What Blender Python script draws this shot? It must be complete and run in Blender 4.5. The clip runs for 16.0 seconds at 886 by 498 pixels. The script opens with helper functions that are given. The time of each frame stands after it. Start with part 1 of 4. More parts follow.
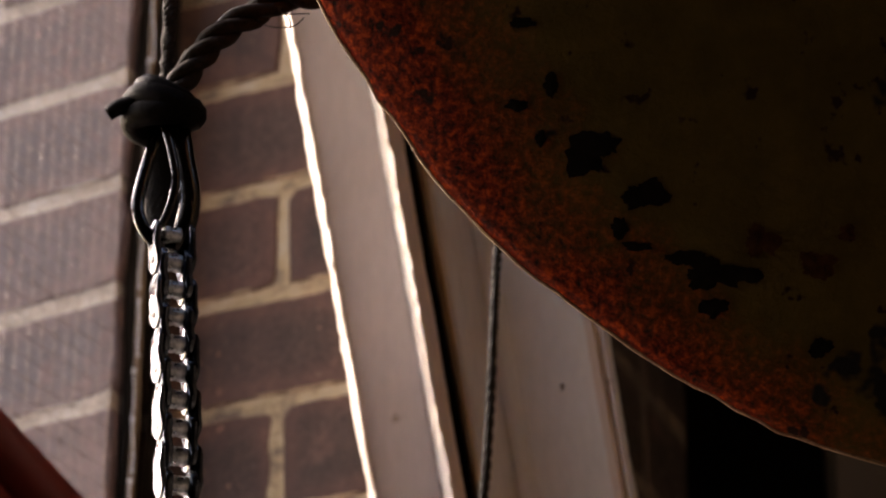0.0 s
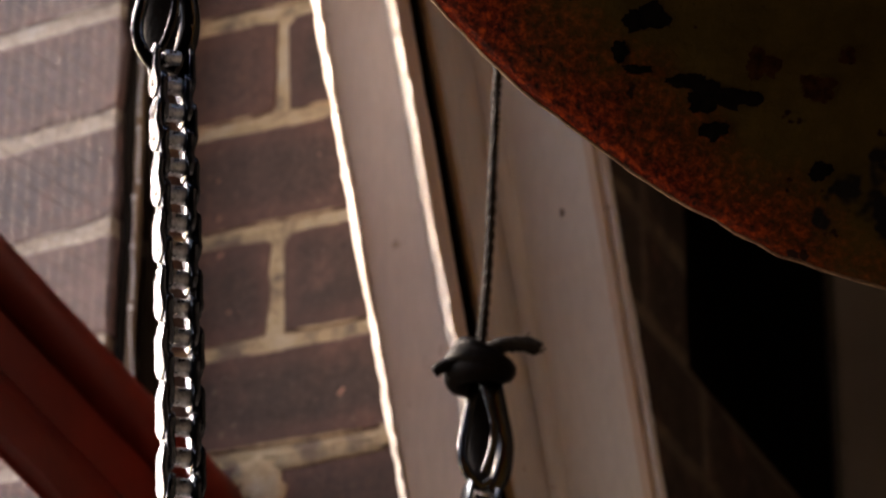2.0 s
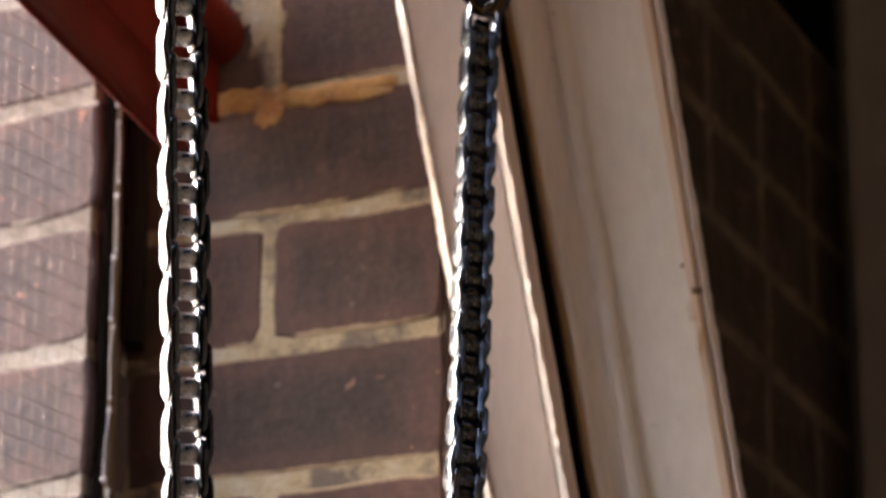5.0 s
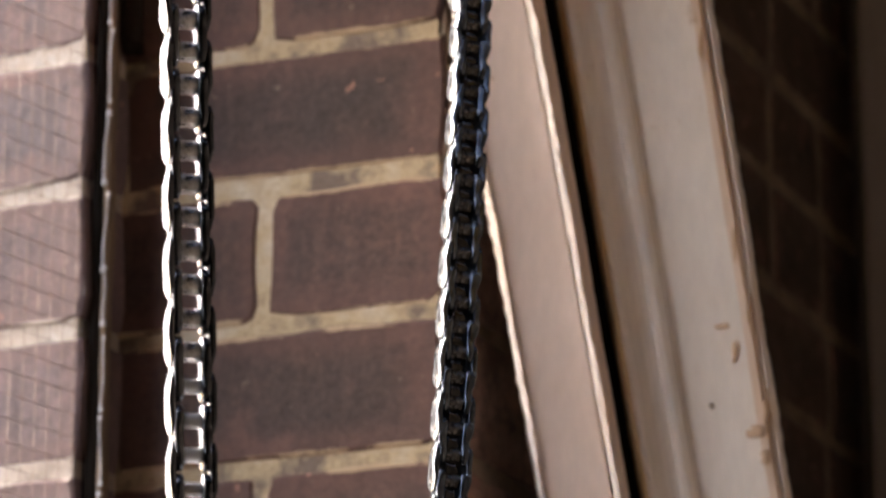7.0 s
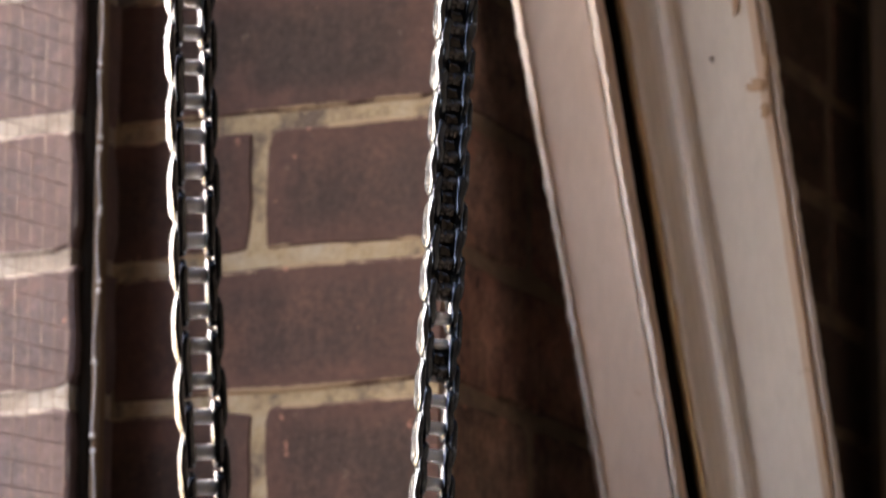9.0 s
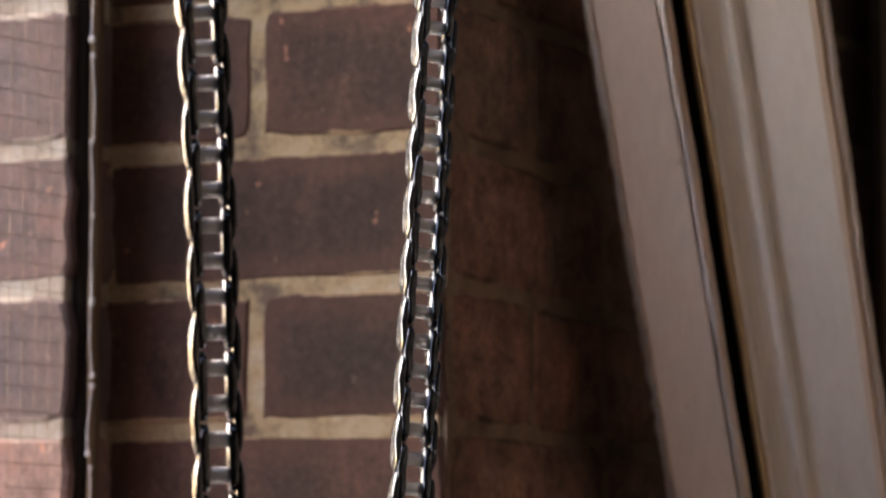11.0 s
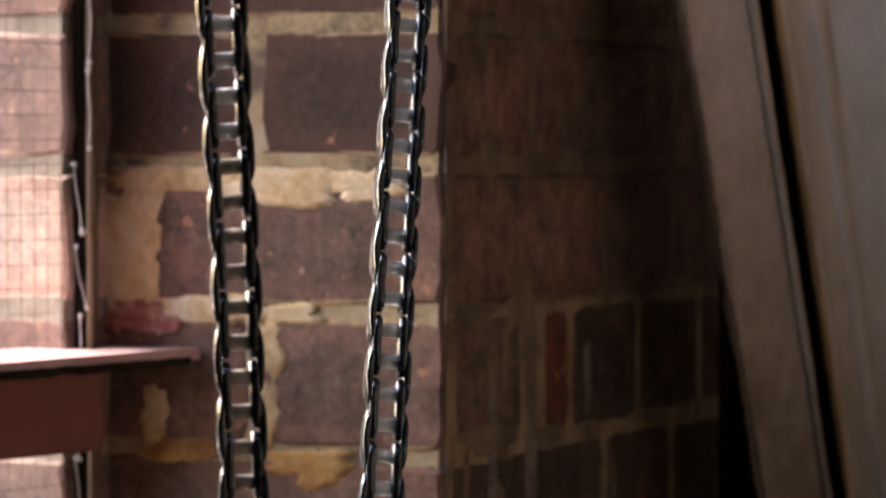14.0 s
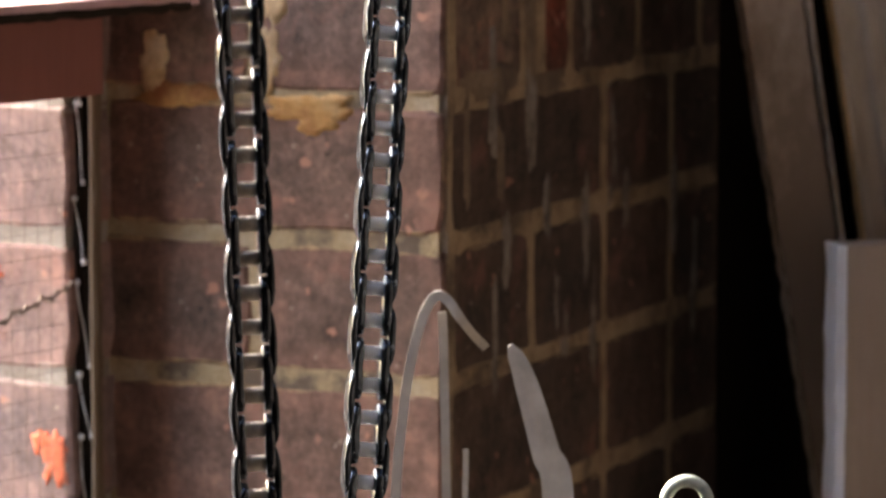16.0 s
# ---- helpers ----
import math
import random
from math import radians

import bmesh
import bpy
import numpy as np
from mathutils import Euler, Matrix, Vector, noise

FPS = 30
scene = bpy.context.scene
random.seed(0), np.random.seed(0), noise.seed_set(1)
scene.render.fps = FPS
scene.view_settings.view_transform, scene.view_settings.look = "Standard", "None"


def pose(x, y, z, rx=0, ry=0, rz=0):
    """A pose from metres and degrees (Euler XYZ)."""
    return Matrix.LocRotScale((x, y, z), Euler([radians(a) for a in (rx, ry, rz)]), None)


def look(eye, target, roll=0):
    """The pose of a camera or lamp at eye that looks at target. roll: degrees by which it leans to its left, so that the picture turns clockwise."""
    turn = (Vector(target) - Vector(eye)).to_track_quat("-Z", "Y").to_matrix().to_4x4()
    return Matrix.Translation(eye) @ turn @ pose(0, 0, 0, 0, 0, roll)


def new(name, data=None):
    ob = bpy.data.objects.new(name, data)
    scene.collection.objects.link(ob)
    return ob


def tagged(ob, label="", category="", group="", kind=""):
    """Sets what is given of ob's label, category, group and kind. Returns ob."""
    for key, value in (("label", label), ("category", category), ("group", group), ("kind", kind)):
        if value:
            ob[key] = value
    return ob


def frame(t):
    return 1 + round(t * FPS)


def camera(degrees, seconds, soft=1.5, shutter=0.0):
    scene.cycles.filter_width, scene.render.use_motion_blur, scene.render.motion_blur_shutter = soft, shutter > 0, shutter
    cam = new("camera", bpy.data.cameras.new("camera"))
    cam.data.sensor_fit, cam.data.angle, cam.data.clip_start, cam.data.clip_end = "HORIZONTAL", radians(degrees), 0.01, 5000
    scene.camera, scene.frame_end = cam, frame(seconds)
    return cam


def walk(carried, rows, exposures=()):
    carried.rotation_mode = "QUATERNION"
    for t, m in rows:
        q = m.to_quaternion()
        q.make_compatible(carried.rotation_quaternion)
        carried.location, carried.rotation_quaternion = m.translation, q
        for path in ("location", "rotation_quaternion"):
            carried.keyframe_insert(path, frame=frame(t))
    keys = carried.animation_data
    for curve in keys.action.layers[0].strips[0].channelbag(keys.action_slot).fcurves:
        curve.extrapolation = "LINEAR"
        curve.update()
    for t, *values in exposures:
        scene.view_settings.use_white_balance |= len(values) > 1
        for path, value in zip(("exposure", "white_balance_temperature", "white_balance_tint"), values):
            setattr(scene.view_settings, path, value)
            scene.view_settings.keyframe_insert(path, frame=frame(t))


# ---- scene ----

# ---------------------------------------------------------------- camera
cam = camera(13.43, 16.0, soft=2.1, shutter=0.3)
cam.data.dof.use_dof = True
cam.data.dof.focus_distance = 1.54
cam.data.dof.aperture_fstop = 18.0
cam.data.dof.aperture_blades = 0

# A tripod head that tilts down: the lens stands ARM in front of the tilt axis.
ARM, EYE = 0.095, 1.5
TILT = ((0.0, 30.718), (0.5, 30.177), (1.0, 29.714), (1.5, 29.029), (2.0, 28.186), (2.5, 27.174), (3.0, 25.982), (3.5, 24.782),
        (4.0, 23.598), (4.2, 23.124), (6.3, 18.465), (6.5, 18.029), (7.0, 16.981), (7.5, 15.805), (8.0, 14.567), (8.2, 14.07),
        (10.3, 8.188), (10.5, 7.6), (11.0, 6.204), (11.5, 4.817), (12.0, 3.414), (12.5, 2.04), (13.0, 0.818), (13.5, -0.436),
        (14.0, -1.714), (14.5, -3.025), (15.0, -4.259), (15.5, -5.561), (16.0, -6.868))


def stand(p):
    a = radians(p)
    return pose(0, ARM * (math.cos(a) - 1), EYE + ARM * math.sin(a), 90 + p, 0, 0)


walk(cam, [(t, stand(p)) for t, p in TILT],
     exposures=((0.0, 2.75, 7400, 19), (3.0, 2.9, 7500, 18), (3.5, 3.12, 7450, 18), (4.2, 3.32, 7400, 17), (6.3, 3.6, 7350, 17), (8.2, 3.6, 7350, 17), (10.3, 3.28, 7650, 19),
                (11.5, 3.32, 7600, 18), (12.0, 3.2, 7650, 18), (12.5, 3.37, 7500, 17), (13.0, 3.25, 7450, 16),
                (14.0, 3.35, 7450, 16), (14.5, 3.27, 7450, 17), (15.2, 3.35, 7450, 17), (16.0, 3.85, 7150, 14)))

# ---------------------------------------------------------------- world and sun
SUN_EL, SUN_AZ = 34.0, 28.0      # height, and how far behind the plane of the chains it stands, on the open side
world = bpy.data.worlds.new("sky")
scene.world = world
world.use_nodes = True
wn = world.node_tree
sky = wn.nodes.new("ShaderNodeTexSky")
sky.sky_type = "NISHITA"
sky.sun_disc = False
sky.sun_elevation = radians(SUN_EL)
sky.sun_rotation = radians(-90 + SUN_AZ)
sky.air_density, sky.dust_density = 1.0, 3.0
wn.nodes["Background"].inputs["Strength"].default_value = 0.15
wn.links.new(sky.outputs[0], wn.nodes["Background"].inputs["Color"])
sun_data = bpy.data.lights.new("sun", "SUN")
sun_data.energy = 1.3
sun_data.angle = radians(14.0)
sun_data.color = (1.0, 0.97, 0.93)
sun = new("sun", sun_data)
a, e = radians(SUN_AZ), radians(SUN_EL)
sun.matrix_world = look((-4 * math.cos(a) * math.cos(e), 1.6 + 4 * math.sin(a) * math.cos(e), 1.8 + 4 * math.sin(e)), (0, 1.6, 1.8))


# ---------------------------------------------------------------- materials
def material(name):
    m = bpy.data.materials.new(name)
    m.use_nodes = True
    nt = m.node_tree
    return m, nt, nt.nodes["Principled BSDF"]


def coords(nt, kind="Object", scale=(1, 1, 1)):
    tc = nt.nodes.new("ShaderNodeTexCoord")
    mp = nt.nodes.new("ShaderNodeMapping")
    mp.inputs["Scale"].default_value = scale
    nt.links.new(tc.outputs[kind], mp.inputs["Vector"])
    return mp.outputs["Vector"]


def noise_tex(nt, vec, scale, detail=4.0, rough=0.6):
    n = nt.nodes.new("ShaderNodeTexNoise")
    n.inputs["Scale"].default_value, n.inputs["Detail"].default_value = scale, detail
    n.inputs["Roughness"].default_value = rough
    if vec is not None:
        nt.links.new(vec, n.inputs["Vector"])
    return n.outputs["Fac"]


def ramp(nt, fac, stops):
    r = nt.nodes.new("ShaderNodeValToRGB")
    while len(r.color_ramp.elements) < len(stops):
        r.color_ramp.elements.new(0.5)
    for el, (p, c) in zip(r.color_ramp.elements, stops):
        el.position, el.color = p, (*c, 1) if len(c) == 3 else c
    nt.links.new(fac, r.inputs["Fac"])
    return r.outputs["Color"]


def blend(nt, fac, one, two, mode="MIX"):
    m = nt.nodes.new("ShaderNodeMix")
    m.data_type, m.blend_type = "RGBA", mode
    for sock, v in ((m.inputs["Factor"], fac), (m.inputs["A"], one), (m.inputs["B"], two)):
        if isinstance(v, (int, float)):
            sock.default_value = v
        elif isinstance(v, tuple):
            sock.default_value = (*v, 1)
        else:
            nt.links.new(v, sock)
    return m.outputs["Result"]


def relief(nt, bsdf, height, strength, distance=0.001):
    b = nt.nodes.new("ShaderNodeBump")
    b.inputs["Strength"].default_value, b.inputs["Distance"].default_value = strength, distance
    nt.links.new(height, b.inputs["Height"])
    nt.links.new(b.outputs["Normal"], bsdf.inputs["Normal"])


def brick_material(name, dark, mid, light, dirt, rim, smear_tint, mottle=0.0):
    m, nt, bs = material(name)
    vec = coords(nt)
    info = nt.nodes.new("ShaderNodeObjectInfo")
    shift = nt.nodes.new("ShaderNodeVectorMath")
    shift.operation = "MULTIPLY_ADD"
    shift.inputs[1].default_value = (7.3, 3.1, 5.7)
    nt.links.new(info.outputs["Random"], shift.inputs[0])
    nt.links.new(vec, shift.inputs[2])
    v = shift.outputs["Vector"]
    tone = ramp(nt, info.outputs["Random"], ((0.0, dark), (0.5, mid), (1.0, light)))
    patch = noise_tex(nt, v, 22, 5, 0.65)
    c = blend(nt, ramp(nt, patch, ((0.38, (0, 0, 0)), (0.72, (1, 1, 1)))), tone, dirt)
    bloom = noise_tex(nt, v, 11, 6, 0.72)
    c = blend(nt, ramp(nt, bloom, ((0.50, (0, 0, 0)), (0.68, (0.55, 0.55, 0.55)))), c, light)
    streak = nt.nodes.new("ShaderNodeMapping")
    streak.inputs["Scale"].default_value = (1.0, 1.0, 0.16)
    nt.links.new(v, streak.inputs["Vector"])
    c = blend(nt, 0.5, c, ramp(nt, noise_tex(nt, streak.outputs["Vector"], 120, 4, 0.65), ((0.3, (0.6, 0.6, 0.6)), (0.7, (1.3, 1.28, 1.25)))), "MULTIPLY")
    grain = noise_tex(nt, v, 230, 4, 0.75)
    c = blend(nt, 0.65, c, ramp(nt, grain, ((0.28, (0.35, 0.35, 0.35)), (0.5, (0.95, 0.95, 0.95)), (0.74, (1.7, 1.6, 1.55)))), "MULTIPLY")
    gen = nt.nodes.new("ShaderNodeTexCoord")
    gx = nt.nodes.new("ShaderNodeSeparateXYZ")
    nt.links.new(gen.outputs["Generated"], gx.inputs[0])
    near = []
    for axis, width in (("X", 0.11), ("Z", 0.19)):
        away = nt.nodes.new("ShaderNodeMath")
        away.operation = "PINGPONG"
        away.inputs[1].default_value = 0.5
        nt.links.new(gx.outputs[axis], away.inputs[0])
        part_of = nt.nodes.new("ShaderNodeMath")
        part_of.operation = "DIVIDE"
        part_of.inputs[1].default_value = width
        nt.links.new(away.outputs[0], part_of.inputs[0])
        near.append(part_of.outputs[0])
    least = nt.nodes.new("ShaderNodeMath")
    least.operation = "MINIMUM"
    nt.links.new(near[0], least.inputs[0])
    nt.links.new(near[1], least.inputs[1])
    rag = nt.nodes.new("ShaderNodeMath")
    rag.operation = "MULTIPLY_ADD"
    rag.inputs[1].default_value = -1.5
    nt.links.new(noise_tex(nt, v, 21, 5, 0.65), rag.inputs[0])
    nt.links.new(least.outputs[0], rag.inputs[2])
    c = blend(nt, ramp(nt, rag.outputs[0], ((0.0, (0.40, 0.40, 0.40)), (0.30, (0.20, 0.20, 0.20)), (0.90, (0, 0, 0)))), c, rim)
    tight = nt.nodes.new("ShaderNodeMath")
    tight.operation = "MULTIPLY"
    tight.inputs[1].default_value = 4.5
    nt.links.new(near[0], tight.inputs[0])
    closest = nt.nodes.new("ShaderNodeMath")
    closest.operation = "MINIMUM"
    nt.links.new(tight.outputs[0], closest.inputs[0])
    nt.links.new(near[1], closest.inputs[1])
    deep = nt.nodes.new("ShaderNodeMath")
    deep.operation = "MULTIPLY_ADD"
    deep.inputs[1].default_value = 8.0
    nt.links.new(gx.outputs["Y"], deep.inputs[0])
    nt.links.new(closest.outputs[0], deep.inputs[2])
    drag = nt.nodes.new("ShaderNodeMath")
    drag.operation = "MULTIPLY_ADD"
    drag.inputs[1].default_value = -0.50
    nt.links.new(noise_tex(nt, v, 40, 5, 0.65), drag.inputs[0])
    nt.links.new(deep.outputs[0], drag.inputs[2])
    c = blend(nt, ramp(nt, drag.outputs[0], ((0.0, (0.85, 0.85, 0.85)), (0.07, (0, 0, 0)))), c, smear_tint)
    if mottle:
        c = blend(nt, mottle, c, ramp(nt, noise_tex(nt, v, 48, 6, 0.75), ((0.30, (0.30, 0.28, 0.27)), (0.50, (1.0, 1.0, 1.0)), (0.72, (1.9, 1.75, 1.65)))), "MULTIPLY")
        c = blend(nt, ramp(nt, noise_tex(nt, v, 26, 4, 0.6), ((0.58, (0, 0, 0)), (0.70, (0.8 * mottle,) * 3))), c, (0.27, 0.125, 0.095))
        c = blend(nt, ramp(nt, noise_tex(nt, v, 130, 3, 0.6), ((0.68, (0, 0, 0)), (0.74, (mottle,) * 3))), c, (0.40, 0.31, 0.25))
        c = blend(nt, ramp(nt, noise_tex(nt, v, 95, 3, 0.6), ((0.69, (0, 0, 0)), (0.74, (mottle,) * 3))), c, (0.03, 0.02, 0.018))
    fleck = noise_tex(nt, v, 75, 2, 0.5)
    c = blend(nt, ramp(nt, fleck, ((0.735 - 0.06 * mottle, (0, 0, 0)), (0.785 - 0.06 * mottle, (0.8, 0.8, 0.8)))), c, (0.42, 0.20, 0.14))
    nt.links.new(c, bs.inputs["Base Color"])
    bs.inputs["Roughness"].default_value = 0.82
    bs.inputs["Specular IOR Level"].default_value = 0.3
    both = nt.nodes.new("ShaderNodeMath")
    both.operation = "ADD"
    nt.links.new(patch, both.inputs[0])
    nt.links.new(grain, both.inputs[1])
    relief(nt, bs, both.outputs[0], 0.45, 0.0012)
    return m


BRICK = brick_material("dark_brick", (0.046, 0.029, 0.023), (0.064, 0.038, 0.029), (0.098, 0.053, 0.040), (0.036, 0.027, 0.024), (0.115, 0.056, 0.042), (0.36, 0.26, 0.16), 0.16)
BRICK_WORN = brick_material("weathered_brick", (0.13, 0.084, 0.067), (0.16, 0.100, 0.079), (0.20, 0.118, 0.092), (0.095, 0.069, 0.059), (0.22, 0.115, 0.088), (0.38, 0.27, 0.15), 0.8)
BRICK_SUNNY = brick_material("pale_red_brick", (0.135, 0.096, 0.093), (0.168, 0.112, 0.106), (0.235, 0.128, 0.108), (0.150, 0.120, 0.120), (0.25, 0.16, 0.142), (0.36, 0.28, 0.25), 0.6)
# palest of the left wall's bricks, for the course above the ledge
BRICK_PALE = brick_material("pale_brick", (0.38, 0.315, 0.295), (0.43, 0.36, 0.335), (0.47, 0.39, 0.36), (0.40, 0.265, 0.23), (0.42, 0.25, 0.20), (0.62, 0.57, 0.52), 0.3)
# lit copy of the side wall's brick, for the bricks nearer the corner
BRICK_SIDE_LIT = brick_material("lit_side_brick", (0.22, 0.152, 0.116), (0.28, 0.18, 0.135), (0.38, 0.19, 0.14), (0.190, 0.145, 0.117), (0.12, 0.07, 0.052), (0.10, 0.07, 0.045), 0.85)
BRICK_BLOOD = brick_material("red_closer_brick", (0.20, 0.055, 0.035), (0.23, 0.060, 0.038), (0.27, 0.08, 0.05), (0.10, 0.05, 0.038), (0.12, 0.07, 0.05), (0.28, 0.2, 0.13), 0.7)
# dark copy of the side wall's brick, with the shade in its colour
BRICK_SIDE_SHADED = brick_material("shaded_side_brick", (0.064, 0.048, 0.038), (0.084, 0.060, 0.047), (0.120, 0.075, 0.056), (0.056, 0.044, 0.036), (0.12, 0.078, 0.057), (0.24, 0.175, 0.115), 0.7)
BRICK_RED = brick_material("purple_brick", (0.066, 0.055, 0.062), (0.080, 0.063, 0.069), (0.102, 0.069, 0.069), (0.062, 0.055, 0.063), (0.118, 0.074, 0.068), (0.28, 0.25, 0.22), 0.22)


def mortar_material(name, pale, tan, dirt, size=24):
    m, nt, bs = material(name)
    vec = coords(nt)
    big = noise_tex(nt, vec, size, 5, 0.65)
    c = ramp(nt, big, ((0.38, dirt), (0.50, tan), (0.66, pale)))
    fine = noise_tex(nt, vec, 320, 3, 0.7)
    c = blend(nt, 0.6, c, ramp(nt, fine, ((0.3, (0.6, 0.58, 0.55)), (0.7, (1.1, 1.1, 1.1)))), "MULTIPLY")
    nt.links.new(c, bs.inputs["Base Color"])
    bs.inputs["Roughness"].default_value = 0.9
    relief(nt, bs, fine, 0.7, 0.0015)
    return m


MORTAR = mortar_material("tan_mortar", (0.43, 0.36, 0.265), (0.37, 0.28, 0.165), (0.13, 0.095, 0.07), 26)
LIME_RUN = mortar_material("pale_lime_runs", (0.34, 0.30, 0.26), (0.26, 0.22, 0.185), (0.15, 0.12, 0.10), 60)
ORANGE_FLAKE = mortar_material("fresh_red_brick_scar", (0.62, 0.16, 0.08), (0.55, 0.12, 0.055), (0.40, 0.09, 0.05), 90)
MORTAR_RUST = mortar_material("rust_stained_mortar", (0.56, 0.40, 0.22), (0.50, 0.28, 0.10), (0.34, 0.15, 0.06))
MORTAR_SOOT = mortar_material("sooty_mortar", (0.33, 0.245, 0.165), (0.235, 0.168, 0.116), (0.165, 0.115, 0.083))
MORTAR_FRESH = mortar_material("sandy_mortar", (0.72, 0.62, 0.46), (0.64, 0.47, 0.27), (0.46, 0.31, 0.17), 38)
FLAKED_RED = mortar_material("flaked_red_paint", (0.58, 0.40, 0.35), (0.38, 0.13, 0.11), (0.22, 0.045, 0.035), 75)
MORTAR_LOW = mortar_material("dusty_mortar", (0.50, 0.37, 0.23), (0.38, 0.27, 0.165), (0.15, 0.105, 0.07))
# near black, painted for the shaded gap at the pier's end
MORTAR_SHADE = mortar_material("dark_joint_shade", (0.085, 0.055, 0.038), (0.055, 0.035, 0.025), (0.03, 0.02, 0.015))
MORTAR_PALE = mortar_material("pale_mortar", (0.34, 0.325, 0.30), (0.29, 0.255, 0.22), (0.22, 0.185, 0.155))


def paint_material(name, base, worn, stain, rough=0.5, sheen=0.5, foot_brown=0.0):
    m, nt, bs = material(name)
    long = coords(nt, "Object", (1, 1, 0.08))
    even = coords(nt)
    brush = noise_tex(nt, long, 240, 4, 0.6)
    cloud = noise_tex(nt, even, 9, 5, 0.6)
    spot = noise_tex(nt, even, 60, 3, 0.55)
    c = blend(nt, ramp(nt, cloud, ((0.35, (0, 0, 0)), (0.7, (1, 1, 1)))), base, worn)
    c = blend(nt, 0.35, c, ramp(nt, brush, ((0.3, (0.8, 0.78, 0.76)), (0.7, (1.08, 1.08, 1.08)))), "MULTIPLY")
    c = blend(nt, ramp(nt, spot, ((0.70, (0, 0, 0)), (0.80, (0.85, 0.85, 0.85)))), c, stain)
    blot = noise_tex(nt, coords(nt, "Object", (1, 1, 0.55)), 27, 6, 0.7)
    c = blend(nt, ramp(nt, blot, ((0.66, (0, 0, 0)), (0.73, (0.6, 0.6, 0.6)))), c, stain)
    if foot_brown:
        # brown that deepens towards the foot, with a wandering upper edge and runs
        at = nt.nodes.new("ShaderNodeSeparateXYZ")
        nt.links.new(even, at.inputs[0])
        foot_edge = nt.nodes.new("ShaderNodeMath")
        foot_edge.operation = "MULTIPLY_ADD"
        foot_edge.inputs[1].default_value = 0.45
        nt.links.new(noise_tex(nt, coords(nt, "Object", (1, 1, 0.3)), 34, 6, 0.7), foot_edge.inputs[0])
        nt.links.new(at.outputs["Z"], foot_edge.inputs[2])
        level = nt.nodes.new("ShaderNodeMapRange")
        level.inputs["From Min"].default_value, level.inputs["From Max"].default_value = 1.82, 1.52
        level.inputs["To Min"].default_value, level.inputs["To Max"].default_value = 0.0, foot_brown
        nt.links.new(foot_edge.outputs[0], level.inputs["Value"])
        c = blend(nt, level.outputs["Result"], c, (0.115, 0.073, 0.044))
    nt.links.new(c, bs.inputs["Base Color"])
    bs.inputs["Roughness"].default_value = rough
    bs.inputs["Specular IOR Level"].default_value = sheen
    relief(nt, bs, brush, 0.25, 0.0008)
    return m


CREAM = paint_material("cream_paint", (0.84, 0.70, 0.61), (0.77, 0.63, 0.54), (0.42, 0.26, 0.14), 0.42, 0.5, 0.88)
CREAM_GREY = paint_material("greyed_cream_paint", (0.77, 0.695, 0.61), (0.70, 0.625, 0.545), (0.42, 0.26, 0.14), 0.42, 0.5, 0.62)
# chipped edges, whitened to carry their sunlit rims as well
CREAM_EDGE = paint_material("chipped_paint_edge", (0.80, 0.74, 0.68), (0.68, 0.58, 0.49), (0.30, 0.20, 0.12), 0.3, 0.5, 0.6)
RUBBED = paint_material("rubbed_ochre_paint", (0.62, 0.46, 0.33), (0.74, 0.58, 0.45), (0.36, 0.22, 0.10), 0.5)
STAIN = paint_material("weeping_rust_stain", (0.50, 0.33, 0.20), (0.58, 0.42, 0.29), (0.36, 0.20, 0.09), 0.6)
DARK_CHIP = paint_material("bare_dark_chip", (0.16, 0.10, 0.065), (0.22, 0.15, 0.10), (0.08, 0.05, 0.03), 0.7)
OCHRE_EDGE = paint_material("bare_ochre_edge", (0.42, 0.27, 0.12), (0.58, 0.42, 0.24), (0.20, 0.11, 0.05), 0.6)
RED_OXIDE = paint_material("red_oxide_paint", (0.100, 0.008, 0.0034), (0.056, 0.0055, 0.0026), (0.04, 0.008, 0.005), 0.45, 0.1)
GREY_WOOD = paint_material("weathered_wood", (0.125, 0.104, 0.086), (0.095, 0.077, 0.062), (0.14, 0.09, 0.06), 0.75)
DARK_WOOD = paint_material("tarred_wood", (0.022, 0.016, 0.012), (0.050, 0.036, 0.026), (0.16, 0.12, 0.085), 0.9, 0.1)
# black for the battens, and for shade in the gap, recess and pier end
BLACK_WOOD_SHADE = paint_material("black_wood_and_shade", (0.008, 0.0065, 0.005), (0.016, 0.012, 0.009), (0.03, 0.022, 0.016), 0.9, 0.06)
BROWN_WOOD = paint_material("dusty_brown_wood", (0.14, 0.100, 0.066), (0.19, 0.142, 0.10), (0.06, 0.042, 0.03), 0.85, 0.1)
RED_BROWN = paint_material("faded_oxide_paint", (0.27, 0.090, 0.070), (0.22, 0.076, 0.060), (0.07, 0.028, 0.02), 0.5)
# worn pink, lightened to paint the sky's sheen on the ledge top
PINK_SHEEN = paint_material("worn_pink_sheen", (0.60, 0.36, 0.38), (0.80, 0.63, 0.63), (0.28, 0.10, 0.09), 0.32)
# plank edge made pale to carry the light it gets from the left
PLANK_LIT_EDGE = paint_material("lit_plank_edge", (0.82, 0.81, 0.80), (0.70, 0.68, 0.66), (0.30, 0.26, 0.22), 0.6)
PLANK_PAINT = paint_material("pale_plank_paint", (0.40, 0.305, 0.235), (0.32, 0.245, 0.19), (0.17, 0.12, 0.085), 0.6)
# dark plaster for the unseen walls, to keep bounced light low
PLASTER = paint_material("dark_plaster", (0.075, 0.062, 0.052), (0.055, 0.046, 0.039), (0.05, 0.042, 0.035), 0.9)


